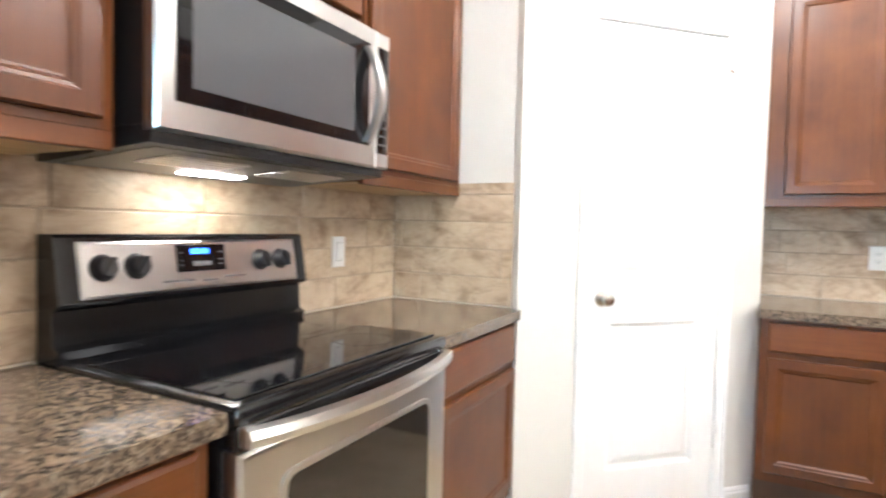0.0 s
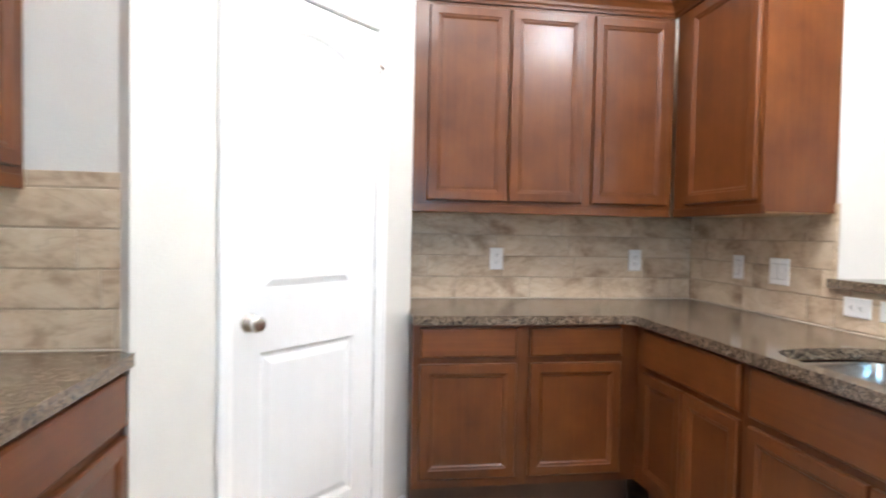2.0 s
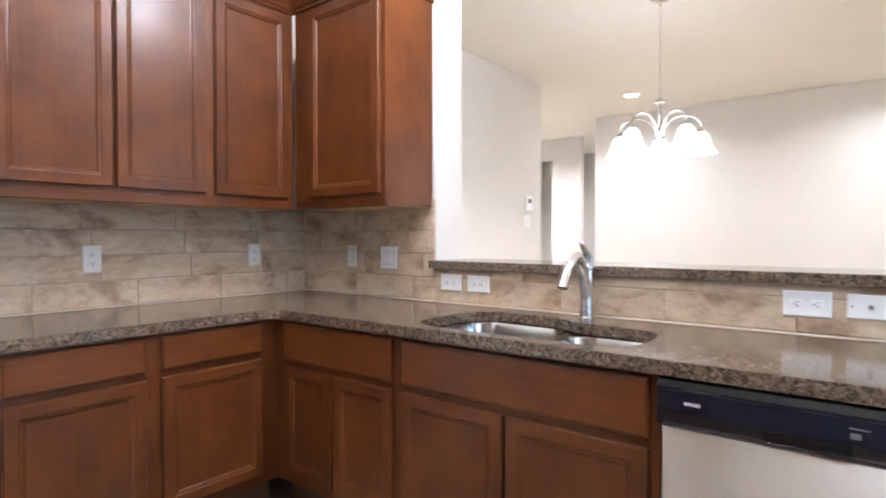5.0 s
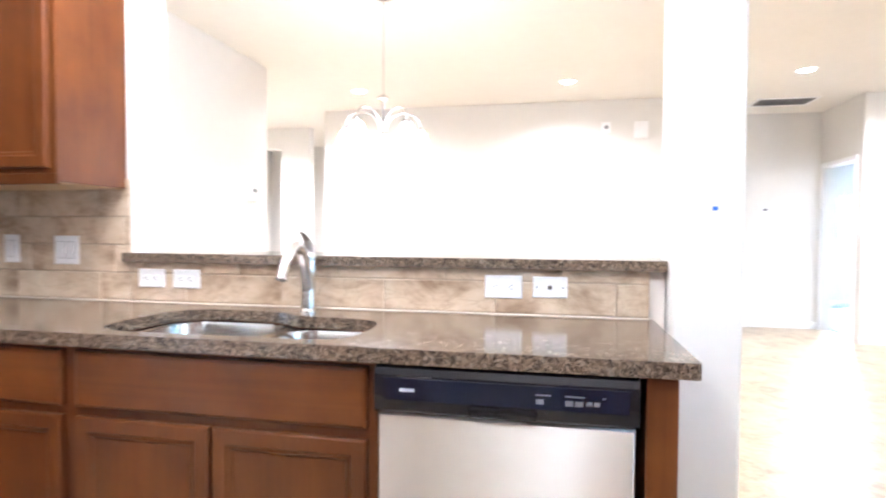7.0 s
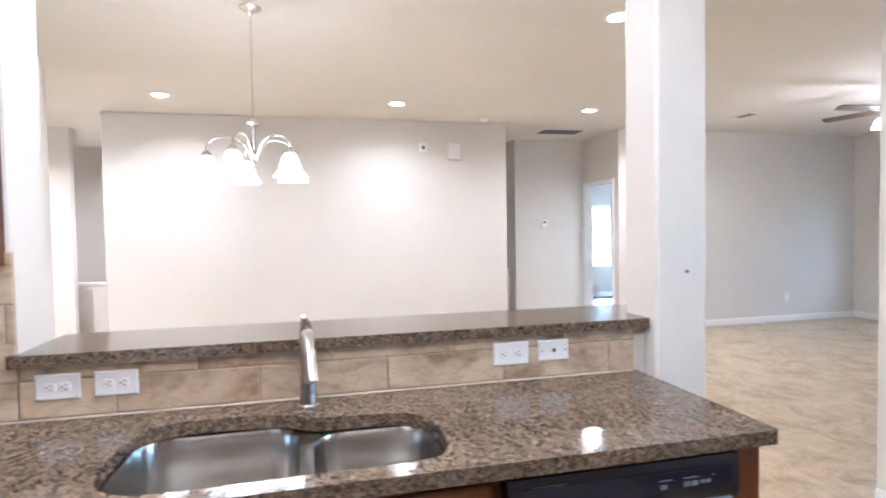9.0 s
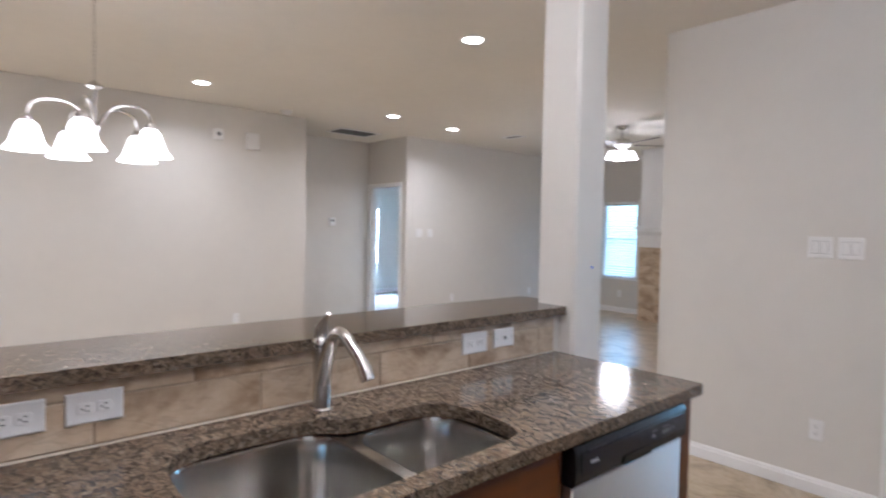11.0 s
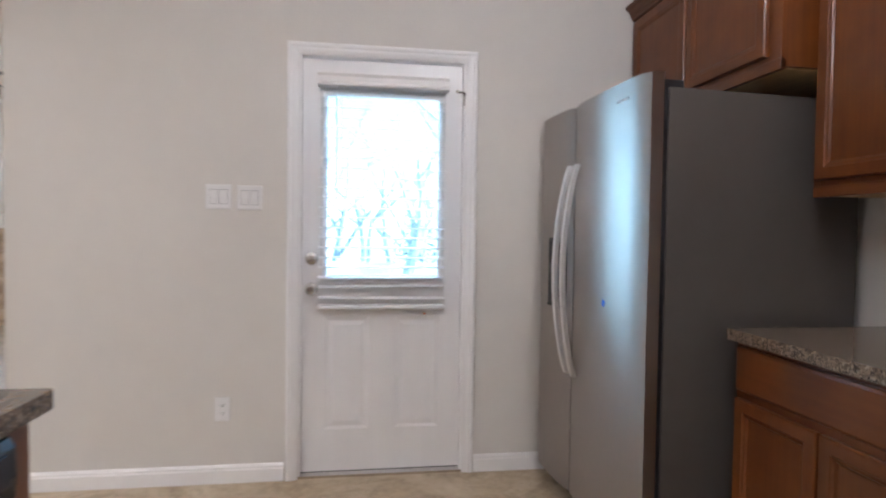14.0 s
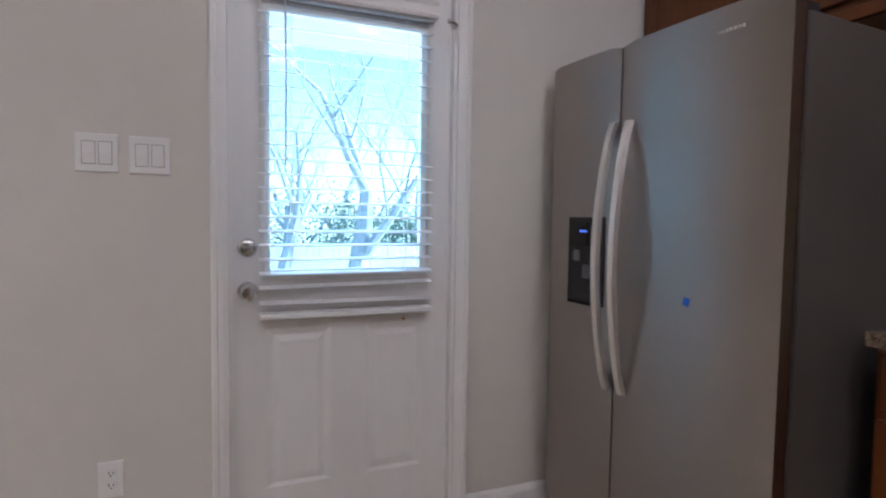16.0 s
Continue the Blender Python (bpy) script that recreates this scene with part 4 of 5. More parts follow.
fa = thing("faucet", "brushed nickel single-lever faucet with arched spout", "faucet", (1.738, 1.652, 0.914))
part("base_ring", lathe([(0.032, 0), (0.032, 0.005), (0.028, 0.010), (0.026, 0.010)], 24), M_NICKEL, fa, smooth=True)
part("body", tube([(0, 0, 0.008), (0, 0, 0.06), (0.002, 0, 0.11), (0.006, 0, 0.155), (0.010, 0, 0.182)], [0.027, 0.025, 0.024, 0.025, 0.023], 20), M_NICKEL, fa, smooth=True)
sp = arc((0.0, 0, 0.065), (-0.05, 0.0, 0.305), (-0.15, -0.004, 0.207), 9) + arc((-0.157, -0.005, 0.203), (-0.200, -0.008, 0.178), (-0.222, -0.01, 0.130), 6)[1:]
part("spout", tube(sp, [0.022 - 0.0055 * min(1, k / 9) + (0.003 if k > 12 else 0) for k in range(len(sp))], 18), M_NICKEL, fa, "arched spout with pull-out head", True)
part("lever_hub", lathe([(0.024, 0.0), (0.0255, 0.004), (0.0245, 0.016), (0.018, 0.026), (0.008, 0.03)], 20, None, (0.010, 0, 0.182)), M_NICKEL, fa, smooth=True)
part("lever", tube(arc((0.012, 0, 0.195), (0.018, 0.0, 0.255), (-0.048, 0.008, 0.284), 9), [0.020, 0.0205, 0.020, 0.0185, 0.017, 0.015, 0.013, 0.011, 0.009, 0.006], 16, flat=0.62), M_NICKEL, fa, "curved lever handle", True)

# ---- patio door (faces the kitchen, +y) ----
pframe = casing("door_casing_patio", 1 - DX1 + 0.0 - 0.0, 1 - DX0, DZ - 0.012, 0.0, where=(1.0, YD, 0), turn=180)
jamb(pframe, 1 - DX1 + 0.014, 1 - DX0 - 0.014, DZ - 0.016, 0.001, 0.15, 0.013)
part("threshold", prism([(0.0, 0.0), (0.0, 0.012), (0.03, 0.018), (0.15, 0.018), (0.15, 0.0)], 1 - DX1 + 0.002, 1 - DX0 - 0.002, "x"), M_NICKEL, pframe, "metal door threshold")
PW, PT = 0.790, 0.042
ptd = thing("patio_door", "closed white half-glass exterior door, scuffed below the blind", "door", (0.888, YD - 0.032, 0.0), 180)
GX0, GX1, GZ0, GZ1 = 0.100, 0.690, 0.985, 1.905
bm = bmesh.new()
PX = ((0.108, 0.332), (0.460, 0.686))
PZ0, PZ1 = 0.232, 0.80
box(0, GX0 - 0.0, 0, PT, 0.022, 2.062, bm=bm)
box(GX1, PW, 0, PT, 0.022, 2.062, bm=bm)
box(GX0, GX1, 0, PT, GZ1, 2.062, bm=bm)
box(GX0, GX1, 0, PT, PZ1, GZ0, bm=bm)
box(GX0, GX1, 0, PT, 0.022, PZ0, bm=bm)
for a, b in ((GX0, PX[0][0]), (PX[0][1], PX[1][0]), (PX[1][1], GX1)):
    box(a, b, 0, PT, PZ0, PZ1, bm=bm)
part("slab", bm, M_DOOR, ptd)
for x0, x1 in PX:
    part("raised_panel", loft([[(x0 + i, y, PZ0 + j), (x1 - i, y, PZ0 + j), (x1 - i, y, PZ1 - i), (x0 + i, y, PZ1 - i)]
                               for i, j, y in ((0, 0, PT - 0.006), (0, 0, 0.0005), (0.003, 0.002, 0.0015), (0.022, 0.013, 0.0065), (0.026, 0.015, 0.0065), (0.046, 0.042, 0.0012), (0.052, 0.05, 0.0012))]), M_DOOR, ptd)
# moulded frame round the glass
bm = bmesh.new()
fr_prof = [(0.0, 0.0), (0.004, -0.012), (0.014, -0.016), (0.026, -0.012), (0.034, -0.006), (0.034, 0.02), (0.0, 0.02)]
loops = []
for cx, cz, sx, sz in ((GX0, GZ0, 1, 1), (GX1, GZ0, -1, 1), (GX1, GZ1, -1, -1), (GX0, GZ1, 1, -1)):
    loops.append([(cx + sx * (i - 0.012), y, cz + sz * (i - 0.012)) for i, y in fr_prof])
rows = [[bm.verts.new(p) for p in lp] for lp in loops]
for a in range(4):
    r, s = rows[a], rows[(a + 1) % 4]
    for k in range(len(r)):
        bm.faces.new((r[k], r[(k + 1) % len(r)], s[(k + 1) % len(r)], s[k]))
part("glass_frame", bm, M_TRIM, ptd)
gl = part("glass_pane", box(GX0 + 0.01, GX1 - 0.01, 0.018, 0.022, GZ0 + 0.01, GZ1 - 0.01), M_GLASS, ptd, "clear window glass")
gl.visible_shadow = False
knob(ptd, 0.047, 0.0, 0.935)
db = part("deadbolt", lathe([(0.031, 0.0), (0.032, 0.006), (0.028, 0.012), (0.024, 0.014), (0.008, 0.015)], 24, None, (0.047, 0.0, 1.085), "y"), M_NICKEL, ptd, "satin nickel deadbolt", True)
part("thumb_turn", box(0.033, 0.061, -0.030, -0.013, 1.080, 1.090, 0.003), M_NICKEL, db)
for z in (0.24, 1.06, 1.86):
    hinge(ptd, PW, 0.0, z)
door_stop(ptd, PW + 0.004, -0.026, 1.915)
part("sticker", box(0.60, 0.618, -0.0012, 0.0, 0.775, 0.825), M_PLATE, ptd, "small torn white sticker")
part("sticker_stripe", box(0.602, 0.614, -0.002, -0.001, 0.805, 0.815), mat("orange_print", (0.55, 0.16, 0.05), 0.6), ptd, "orange sticker print")
part("weatherstrip", box(-0.0025, -0.0003, 0.001, PT, 0.024, 2.06), M_BLKPL, ptd, "dark gap seal at the latch side")
part("sweep", box(0.0, PW, 0.004, PT - 0.004, 0.018, 0.024), M_BLKPL, ptd, "dark rubber sweep")

# ---- blind on the patio door ----
wb = thing("window_blind", "open white two-inch slatted blind hung on the patio door", "blind", (0.888, YD - 0.032, 0.0), 180)
BX0, BX1 = 0.082, 0.702
part("valance", prism([(-0.006, 1.925), (-0.062, 1.925), (-0.066, 1.935), (-0.058, 1.945), (-0.060, 1.968), (-0.070, 1.980), (-0.070, 1.992), (-0.006, 1.992)], BX0 - 0.008, BX1 + 0.012, "x"), M_TRIM, wb, "moulded white valance")
slat_bm = prism([(-0.0215, -0.001), (-0.012, 0.0002), (0.0, 0.0008), (0.012, 0.0002), (0.0215, -0.001), (0.0215, 0.0008), (0.012, 0.0022), (0.0, 0.0028), (-0.012, 0.0022), (-0.0215, 0.0008)], BX0, BX1, "x")
slat_me = mesh("slat", slat_bm, M_BLIND)
rng = random.Random(4)
zs = 0.997
while zs < 1.92:
    s = new("slat", slat_me)
    s.parent = wb
    s.matrix_basis = pose(0, -0.038, zs, 9 + rng.uniform(-1.5, 1.5), rng.uniform(-0.15, 0.15), 0)
    zs += 0.0485
for zs, tl in ((0.898, 1.0), (0.948, -2.0)):
    s = new("slat", slat_me)
    s.parent = wb
    s.matrix_basis = pose(0, -0.038, zs, 10, tl * 0.4, 0)
part("bottom_rail", box(BX0, BX1, -0.063, -0.013, 0.842, 0.862, 0.003), M_BLIND, wb)
for cx in (0.19, 0.60):
    for cy in (-0.064, -0.012):
        part("ladder_cord", tube([(cx, cy, 0.862), (cx, cy, 1.925)], 0.0009, 6), M_BLIND, wb)
part("tilt_wand", tube([(0.165, -0.074, 1.92), (0.168, -0.076, 1.70), (0.166, -0.075, 1.36)], 0.0035, 8), M_BLIND, wb, "hanging white tilt wand")

# ---- plates on the walls ----
# flat grey that paints the shade in the gap round a rocker
M_GAP_SHADE = mat("plate_gap_shade", (0.3, 0.295, 0.29), 0.6)


def plate(name, kind, where, turn, w, h, label, category, group="", mark=None):
    """Wall plate centred at where; local -y faces the room. kind: outlet, outlet_flat, switch, double_switch, jack, blank."""
    t = thing(name, label, category, where, turn, group)
    part("cover", panel(-w / 2, w / 2, -h / 2, h / 2, [(0, 0.0), (0, -0.003), (0.003, -0.006), (0.005, -0.0065)]), M_PLATE, t)
    if kind in ("outlet", "outlet_flat"):
        for sgn in (-1, 1):
            cx, cz = (0, sgn * 0.0195) if kind == "outlet" else (sgn * 0.0195 * (1.35 if w > 0.12 else 1), 0)
            f = part("receptacle", loft([[(cx + x, y, cz + z) for x, z in rounded(-0.0165 + i, 0.0165 - i, -0.0135 + i, 0.0135 - i, 0.008, 3)] for i, y in ((0, -0.006), (0.0005, -0.0085), (0.002, -0.009))]), M_PLATE, t)
            bm = bmesh.new()
            for sx, sz, a, b in ((-0.006, 0.003, 0.0012, 0.004), (0.006, 0.003, 0.0012, 0.0032), (0.0, -0.0065, 0.0022, 0.0022)):
                if kind == "outlet":
                    box(cx + sx - a, cx + sx + a, -0.0096, -0.0088, cz + sz - b, cz + sz + b, bm=bm)
                else:
                    box(cx + sz - b, cx + sz + b, -0.0096, -0.0088, cz + sx - a, cz + sx + a, bm=bm)
            part("slots", bm, M_SLOT, f)
    if kind in ("switch", "double_switch"):
        for cx in ((0,) if kind == "switch" else (-0.0215, 0.023)):
            part("rocker_shade", box(cx - 0.0185, cx + 0.0185, -0.0071, -0.006, -0.0352, 0.0352), M_GAP_SHADE, t, "grey sheet coloured as the shade round the rocker")
            part("rocker", prism([(-0.006, -0.033), (-0.0075, -0.033), (-0.0105, 0.0), (-0.0085, 0.033), (-0.006, 0.033)], cx - 0.0165, cx + 0.0165, "x"), M_PLATE, t)
            for sz in (-0.041, 0.041):
                part("screw", lathe([(0.0028, 0.006), (0.0025, 0.0074), (0.0008, 0.0076)], 8, None, (cx, 0, sz), "y"), M_PLATE, t)
    if kind == "jack":
        part("jack", lathe([(0.008, 0.006), (0.007, 0.010), (0.0035, 0.010), (0.0035, 0.016), (0.001, 0.016)], 12, None, (0, 0, 0), "y"), M_NICKEL, t)
        for sx in (-0.045, 0.045):
            part("screw", lathe([(0.0028, 0.006), (0.0025, 0.0074), (0.0008, 0.0076)], 8, None, (sx, 0, 0), "y"), M_SLOT, t)
    return t


TF = 0.010  # tile thickness
plate("outlet", "outlet", (0.700, YB - TF, 1.127), 0, 0.072, 0.116, "white duplex outlet on the tiled backsplash", "outlet", "backsplash outlets")
plate("outlet", "outlet", (1.488, YB - TF, 1.127), 0, 0.072, 0.116, "white duplex outlet on the tiled backsplash", "outlet", "backsplash outlets")
plate("light_switch", "switch", (XS - TF, 3.03, 1.120), -90, 0.072, 0.116, "white single rocker switch on the tiled wall", "switch")
plate("light_switch", "double_switch", (XS - TF, 2.757, 1.117), -90, 0.117, 0.117, "white double rocker switch on the tiled wall", "switch")
plate("outlet", "outlet_flat", (XS - TF, 2.357, 1.010), -90, 0.118, 0.074, "white outlet laid sideways on the low tiled wall", "outlet", "low wall outlets")
plate("outlet", "outlet_flat", (XS - TF, 2.203, 1.010), -90, 0.118, 0.074, "white outlet laid sideways on the low tiled wall", "outlet", "low wall outlets")
plate("outlet", "outlet_flat", (XS - TF, 0.960, 1.011), -90, 0.130, 0.080, "white outlet laid sideways on the low tiled wall", "outlet", "low wall outlets")
plate("cable_plate", "jack", (XS - TF, 0.800, 1.013), -90, 0.116, 0.073, "white cable jack plate on the low tiled wall", "wall plate")
plate("light_switch", "switch", (XR + TF, 1.80, 1.127), 90, 0.072, 0.116, "white rocker switch beside the range", "switch")
plate("light_switch", "double_switch", (1.272, YD, 1.378), 180, 0.117, 0.117, "white double rocker switch beside the patio door", "switch", "door switches")
plate("light_switch", "double_switch", (1.129, YD, 1.376), 180, 0.117, 0.117, "white double rocker switch beside the patio door", "switch", "door switches")
plate("outlet", "outlet", (1.251, YD, 0.36), 180, 0.072, 0.116, "white duplex outlet low on the greige wall", "outlet")
plate("light_switch", "double_switch", (XL, -2.755, 1.367), -90, 0.117, 0.117, "white double switch on the living room wall", "switch", "living switches")
plate("light_switch", "switch", (XL, -2.97, 1.367), -90, 0.09, 0.117, "white switch on the living room wall", "switch", "living switches")
for y in (-3.437, -5.298):
    plate("outlet", "outlet", (XL, y, 0.36), -90, 0.072, 0.116, "white outlet low on the living room wall", "outlet", "living outlets")
plate("outlet", "outlet", (6.71, 0.014, 0.36), -90, 0.072, 0.116, "white outlet low on the dining wall", "outlet")
plate("outlet", "outlet", (5.78, -6.55, 0.33), 180, 0.072, 0.116, "white outlet below the living room window", "outlet")


def small_box(name, where, turn, w, h, d, label, category, screen=None):
    t = thing(name, label, category, where, turn)
    part("case", panel(-w / 2, w / 2, -h / 2, h / 2, [(0, 0), (0, -d * 0.8), (0.006, -d), (0.009, -d)]), M_PLATE, t)
    if screen:
        part("screen", box(-w * 0.28, w * 0.28, -d - 0.001, -d + 0.001, h * 0.02, h * 0.3), M_GREYMK, t, "small grey screen")
    return t


small_box("alarm_siren", (6.71, -0.161, 2.405), -90, 0.15, 0.19, 0.05, "white plastic alarm box high on the wall", "alarm")
sb = small_box("alarm_strobe", (6.71, 0.228, 2.444), -90, 0.10, 0.12, 0.045, "small white alarm strobe high on the wall", "alarm")
part("strobe_lens", lathe([(0.025, 0.045), (0.022, 0.055), (0.01, 0.06)], 14, None, (0, 0, 0), "y"), M_GREYMK, sb)
small_box("thermostat", (XH + 0.002, -1.86, 1.51), -90, 0.10, 0.12, 0.03, "white wall thermostat in the hall", "thermostat", True)
small_box("alarm_keypad", (4.56, 3.52, 1.553), 0, 0.12, 0.14, 0.03, "white alarm keypad on the dining wall", "keypad", True)
plate("light_switch", "double_switch", (4.56, 3.52, 1.378), 0, 0.117, 0.117, "white double switch below the keypad", "switch")
bm = box(-0.001, 0.0, -0.008, 0.008, -0.006, 0.006)
single("blue_tape", bm, M_BLUE, "small piece of blue tape on the column", "tape", (1.759, 0.293, 1.28))

# ---- baseboards ----
BASE = [(0, 0), (-0.014, 0), (-0.014, 0.062), (-0.010, 0.070), (-0.011, 0.076), (-0.005, 0.086), (0, 0.088)]


def baseboard(length, where, turn, label="white moulded baseboard"):
    return single("baseboard", prism([(y, z) for y, z in BASE], 0, length, "x"), M_TRIM, label, "baseboard", where, turn, kind="structure")


baseboard(2.20 - 0.965, (2.20, YD, 0.001), 180)
baseboard(0.02 + 1.25, (0.022, YD, 0.001), 180)
baseboard(0.145, (PA.x + 0.983 * PDIR.x, PA.y + 0.983 * PDIR.y, 0.001), 45)
baseboard(0.20, (PA.x, PA.y, 0.001), 45)
baseboard(6.548 + YH, (XL, YH, 0.001), -90)
baseboard(4.59, (6.71, 3.74, 0.001), -90)
baseboard(1.09, (XH + 0.002, -1.41, 0.001), -90)
baseboard(XL - 2.21, (XL, -6.55, 0.001), 180)
baseboard(2.79, (2.05, 3.52, 0.001), 0)
baseboard(3.4, (10.39, -6.55, 0.015), 180)
baseboard(3.9, (10.4, -2.64, 0.015), -90)
single("half_wall_cap", box(8.02, 8.20, -1.398, 5.998, 0.80, 0.835, 0.006, 2), M_TRIM, "white wooden cap on the low foyer wall", "trim", kind="structure")
casing("door_casing_hall", 1.0, 1.77, 2.055, 0.0, where=(8.755, YH, 0), turn=180)

# ---- ceiling fixtures ----
# the fixtures at KITCHEN_CANS are unseen, their form and place guessed
for k, (x, y) in enumerate(CANS + [c[:2] for c in KITCHEN_CANS]):
    t = thing("recessed_light", "lit round recessed ceiling light with white trim", "ceiling light", (x, y, CEIL), 0, "recessed ceiling lights")
    part("trim_ring", lathe([(0.095, 0.0), (0.095, -0.004), (0.088, -0.007), (0.072, -0.006), (0.068, -0.002), (0.066, 0.0)], 28), M_TRIM, t, smooth=True)
    part("lens", lathe([(0.067, -0.001), (0.066, -0.004), (0.03, -0.006), (0.005, -0.0065)], 24), M_LAMP, t, "bright frosted lens", True)
sd = thing("smoke_detector", "round white smoke detector on the ceiling", "smoke detector", (6.46, -0.465, CEIL))
part("base", lathe([(0.07, 0), (0.07, -0.012), (0.065, -0.016)], 24), M_PLATE, sd, smooth=True)
part("cover", lathe([(0.058, -0.014), (0.056, -0.03), (0.045, -0.04), (0.02, -0.042)], 24), M_PLATE, sd, smooth=True)


def vent(where, w, d, slats, label, turn=0):
    t = thing("ceiling_vent", label, "vent", where, turn)
    # a thin dark sheet gives the duct's shade; there is no hole
    part("backing", box(-w / 2 + 0.02, w / 2 - 0.02, -d / 2 + 0.02, d / 2 - 0.02, -0.004, -0.001), M_SLOT, t, "dark sheet for the shade in the duct opening")
    bm = bmesh.new()
    for q in ((-w / 2, w / 2, -d / 2, -d / 2 + 0.03), (-w / 2, w / 2, d / 2 - 0.03, d / 2), (-w / 2, -w / 2 + 0.03, -d / 2 + 0.03, d / 2 - 0.03), (w / 2 - 0.03, w / 2, -d / 2 + 0.03, d / 2 - 0.03)):
        box(*q, -0.012, -0.0005, 0.002, bm=bm)
    part("frame", bm, M_TRIM, t)
    for k in range(slats):
        y = -d / 2 + 0.03 + (d - 0.06) * (k + 0.5) / slats
        bm = box(-w / 2 + 0.03, w / 2 - 0.03, -0.007, 0.007, -0.0012, 0.0012)
        bmesh.ops.rotate(bm, verts=bm.verts, cent=(0, 0, 0), matrix=Matrix.Rotation(radians(-6), 3, "X"))
        bmesh.ops.translate(bm, verts=bm.verts, vec=(0, y, -0.0062))
        # dark grey on the slats paints the shade between white louvres
        part("slat", bm, M_GREYMK, t)
    return t


vent((7.14, -1.80, CEIL), 0.66, 0.42, 8, "large white slatted return-air vent in the ceiling", -90)
vent((5.73, -3.575, CEIL), 0.32, 0.18, 5, "small white slatted vent in the ceiling")

# ---- chandelier over the dining floor ----
CHX, CHY = 3.49, 1.93
ch = thing("chandelier", "brushed nickel five-arm chandelier with lit frosted bell shades", "chandelier", (CHX, CHY, 0))
part("canopy", lathe([(0.065, CEIL - 0.001), (0.064, CEIL - 0.008), (0.04, CEIL - 0.022), (0.012, CEIL - 0.03), (0.008, CEIL - 0.05)], 24), M_NICKEL, ch, smooth=True)
zc = CEIL - 0.05
links = 0
while zc > 2.125:
    bm = bmesh.new()
    ring = [(0.007 * math.cos(a), 0.0, 0.013 * math.sin(a)) for a in [2 * math.pi * k / 10 for k in range(11)]]
    tube(ring, 0.0016, 5, bm)
    if links % 2:
        bmesh.ops.rotate(bm, verts=bm.verts, cent=(0, 0, 0), matrix=Matrix.Rotation(radians(90), 3, "Z"))
    bmesh.ops.translate(bm, verts=bm.verts, vec=(0, 0, zc - 0.012))
    part("chain_link", bm, M_NICKEL, ch)
    zc -= 0.0215
    links += 1
part("stem", lathe([(0.006, 2.125), (0.04, 2.100), (0.042, 2.093), (0.014, 2.080), (0.011, 2.065), (0.011, 1.935), (0.02, 1.925), (0.028, 1.905), (0.02, 1.880), (0.01, 1.870), (0.012, 1.860), (0.004, 1.850)][::-1], 18), M_NICKEL, ch, smooth=True)
for k in range(5):
    a = radians(16 + 72 * k)
    ca, sa = math.cos(a), math.sin(a)

    def at(r, z):
        return (r * ca, r * sa, z)
    pts = arc(at(0.015, 1.88), at(0.05, 2.008), at(0.150, 2.01), 7) + arc(at(0.150, 2.01), at(0.265, 2.013), at(0.265, 1.925), 7)[1:]
    part("arm", tube(pts, 0.0065, 10), M_NICKEL, ch, "curved nickel arm", True)
    holder = part("shade_holder", lathe([(0.012, 0.0), (0.024, -0.012), (0.027, -0.03), (0.024, -0.034)], 16, None, at(0.265, 1.928)), M_NICKEL, ch, smooth=True)
    part("shade", lathe([(0.026, -0.03), (0.042, -0.048), (0.056, -0.09), (0.067, -0.125), (0.096, -0.165), (0.091, -0.165), (0.061, -0.123), (0.035, -0.048)], 20, None, at(0.265, 1.928)), M_SHADE, ch, "lit frosted bell shade", True)
pl = bpy.data.lights.new("chandelier_bulbs", "AREA")
pl.shape, pl.size, pl.energy, pl.color = "DISK", 0.5, 2.2, WARM
plo = new("chandelier_bulbs", pl)
plo.matrix_basis = look((CHX, CHY, 1.745), (CHX, CHY + 0.0001, 0))

# ---- ceiling fan in the living room ----
fn = thing("ceiling_fan", "ceiling fan with dark wooden blades and lit glass shades", "ceiling fan", (4.19, -3.89, 0))
part("canopy", lathe([(0.075, CEIL - 0.001), (0.07, CEIL - 0.03), (0.03, CEIL - 0.05), (0.014, CEIL - 0.055)], 24), M_NICKEL, fn, smooth=True)
part("downrod", lathe([(0.013, CEIL - 0.05), (0.013, CEIL - 0.16)], 12), M_NICKEL, fn)
part("motor", lathe([(0.02, 2.610), (0.09, 2.600), (0.115, 2.570), (0.115, 2.530), (0.09, 2.500), (0.05, 2.485), (0.05, 2.460), (0.02, 2.455)], 28), M_NICKEL, fn, "brushed nickel motor housing", True)
for k in range(5):
    a = radians(14 + 72 * k)
    bm = loft([[(x, w * s, z) for s, z in ((-1, 2.528 - 0.01), (1, 2.528 + 0.01), (1, 2.534 + 0.01), (-1, 2.534 - 0.01))] for x, w in ((0.17, 0.05), (0.2, 0.058), (0.45, 0.066), (0.6, 0.066), (0.645, 0.055), (0.66, 0.03))])
    bmesh.ops.rotate(bm, verts=bm.verts, cent=(0, 0, 0), matrix=Matrix.Rotation(a, 3, "Z"))
    bl = part("blade", bm, M_FANW, fn, "dark wooden blade")
    bm = box(0.09, 0.20, -0.018, 0.018, 2.522, 2.528, 0.002)
    bmesh.ops.rotate(bm, verts=bm.verts, cent=(0, 0, 0), matrix=Matrix.Rotation(a, 3, "Z"))
    part("blade_iron", bm, M_NICKEL, bl)
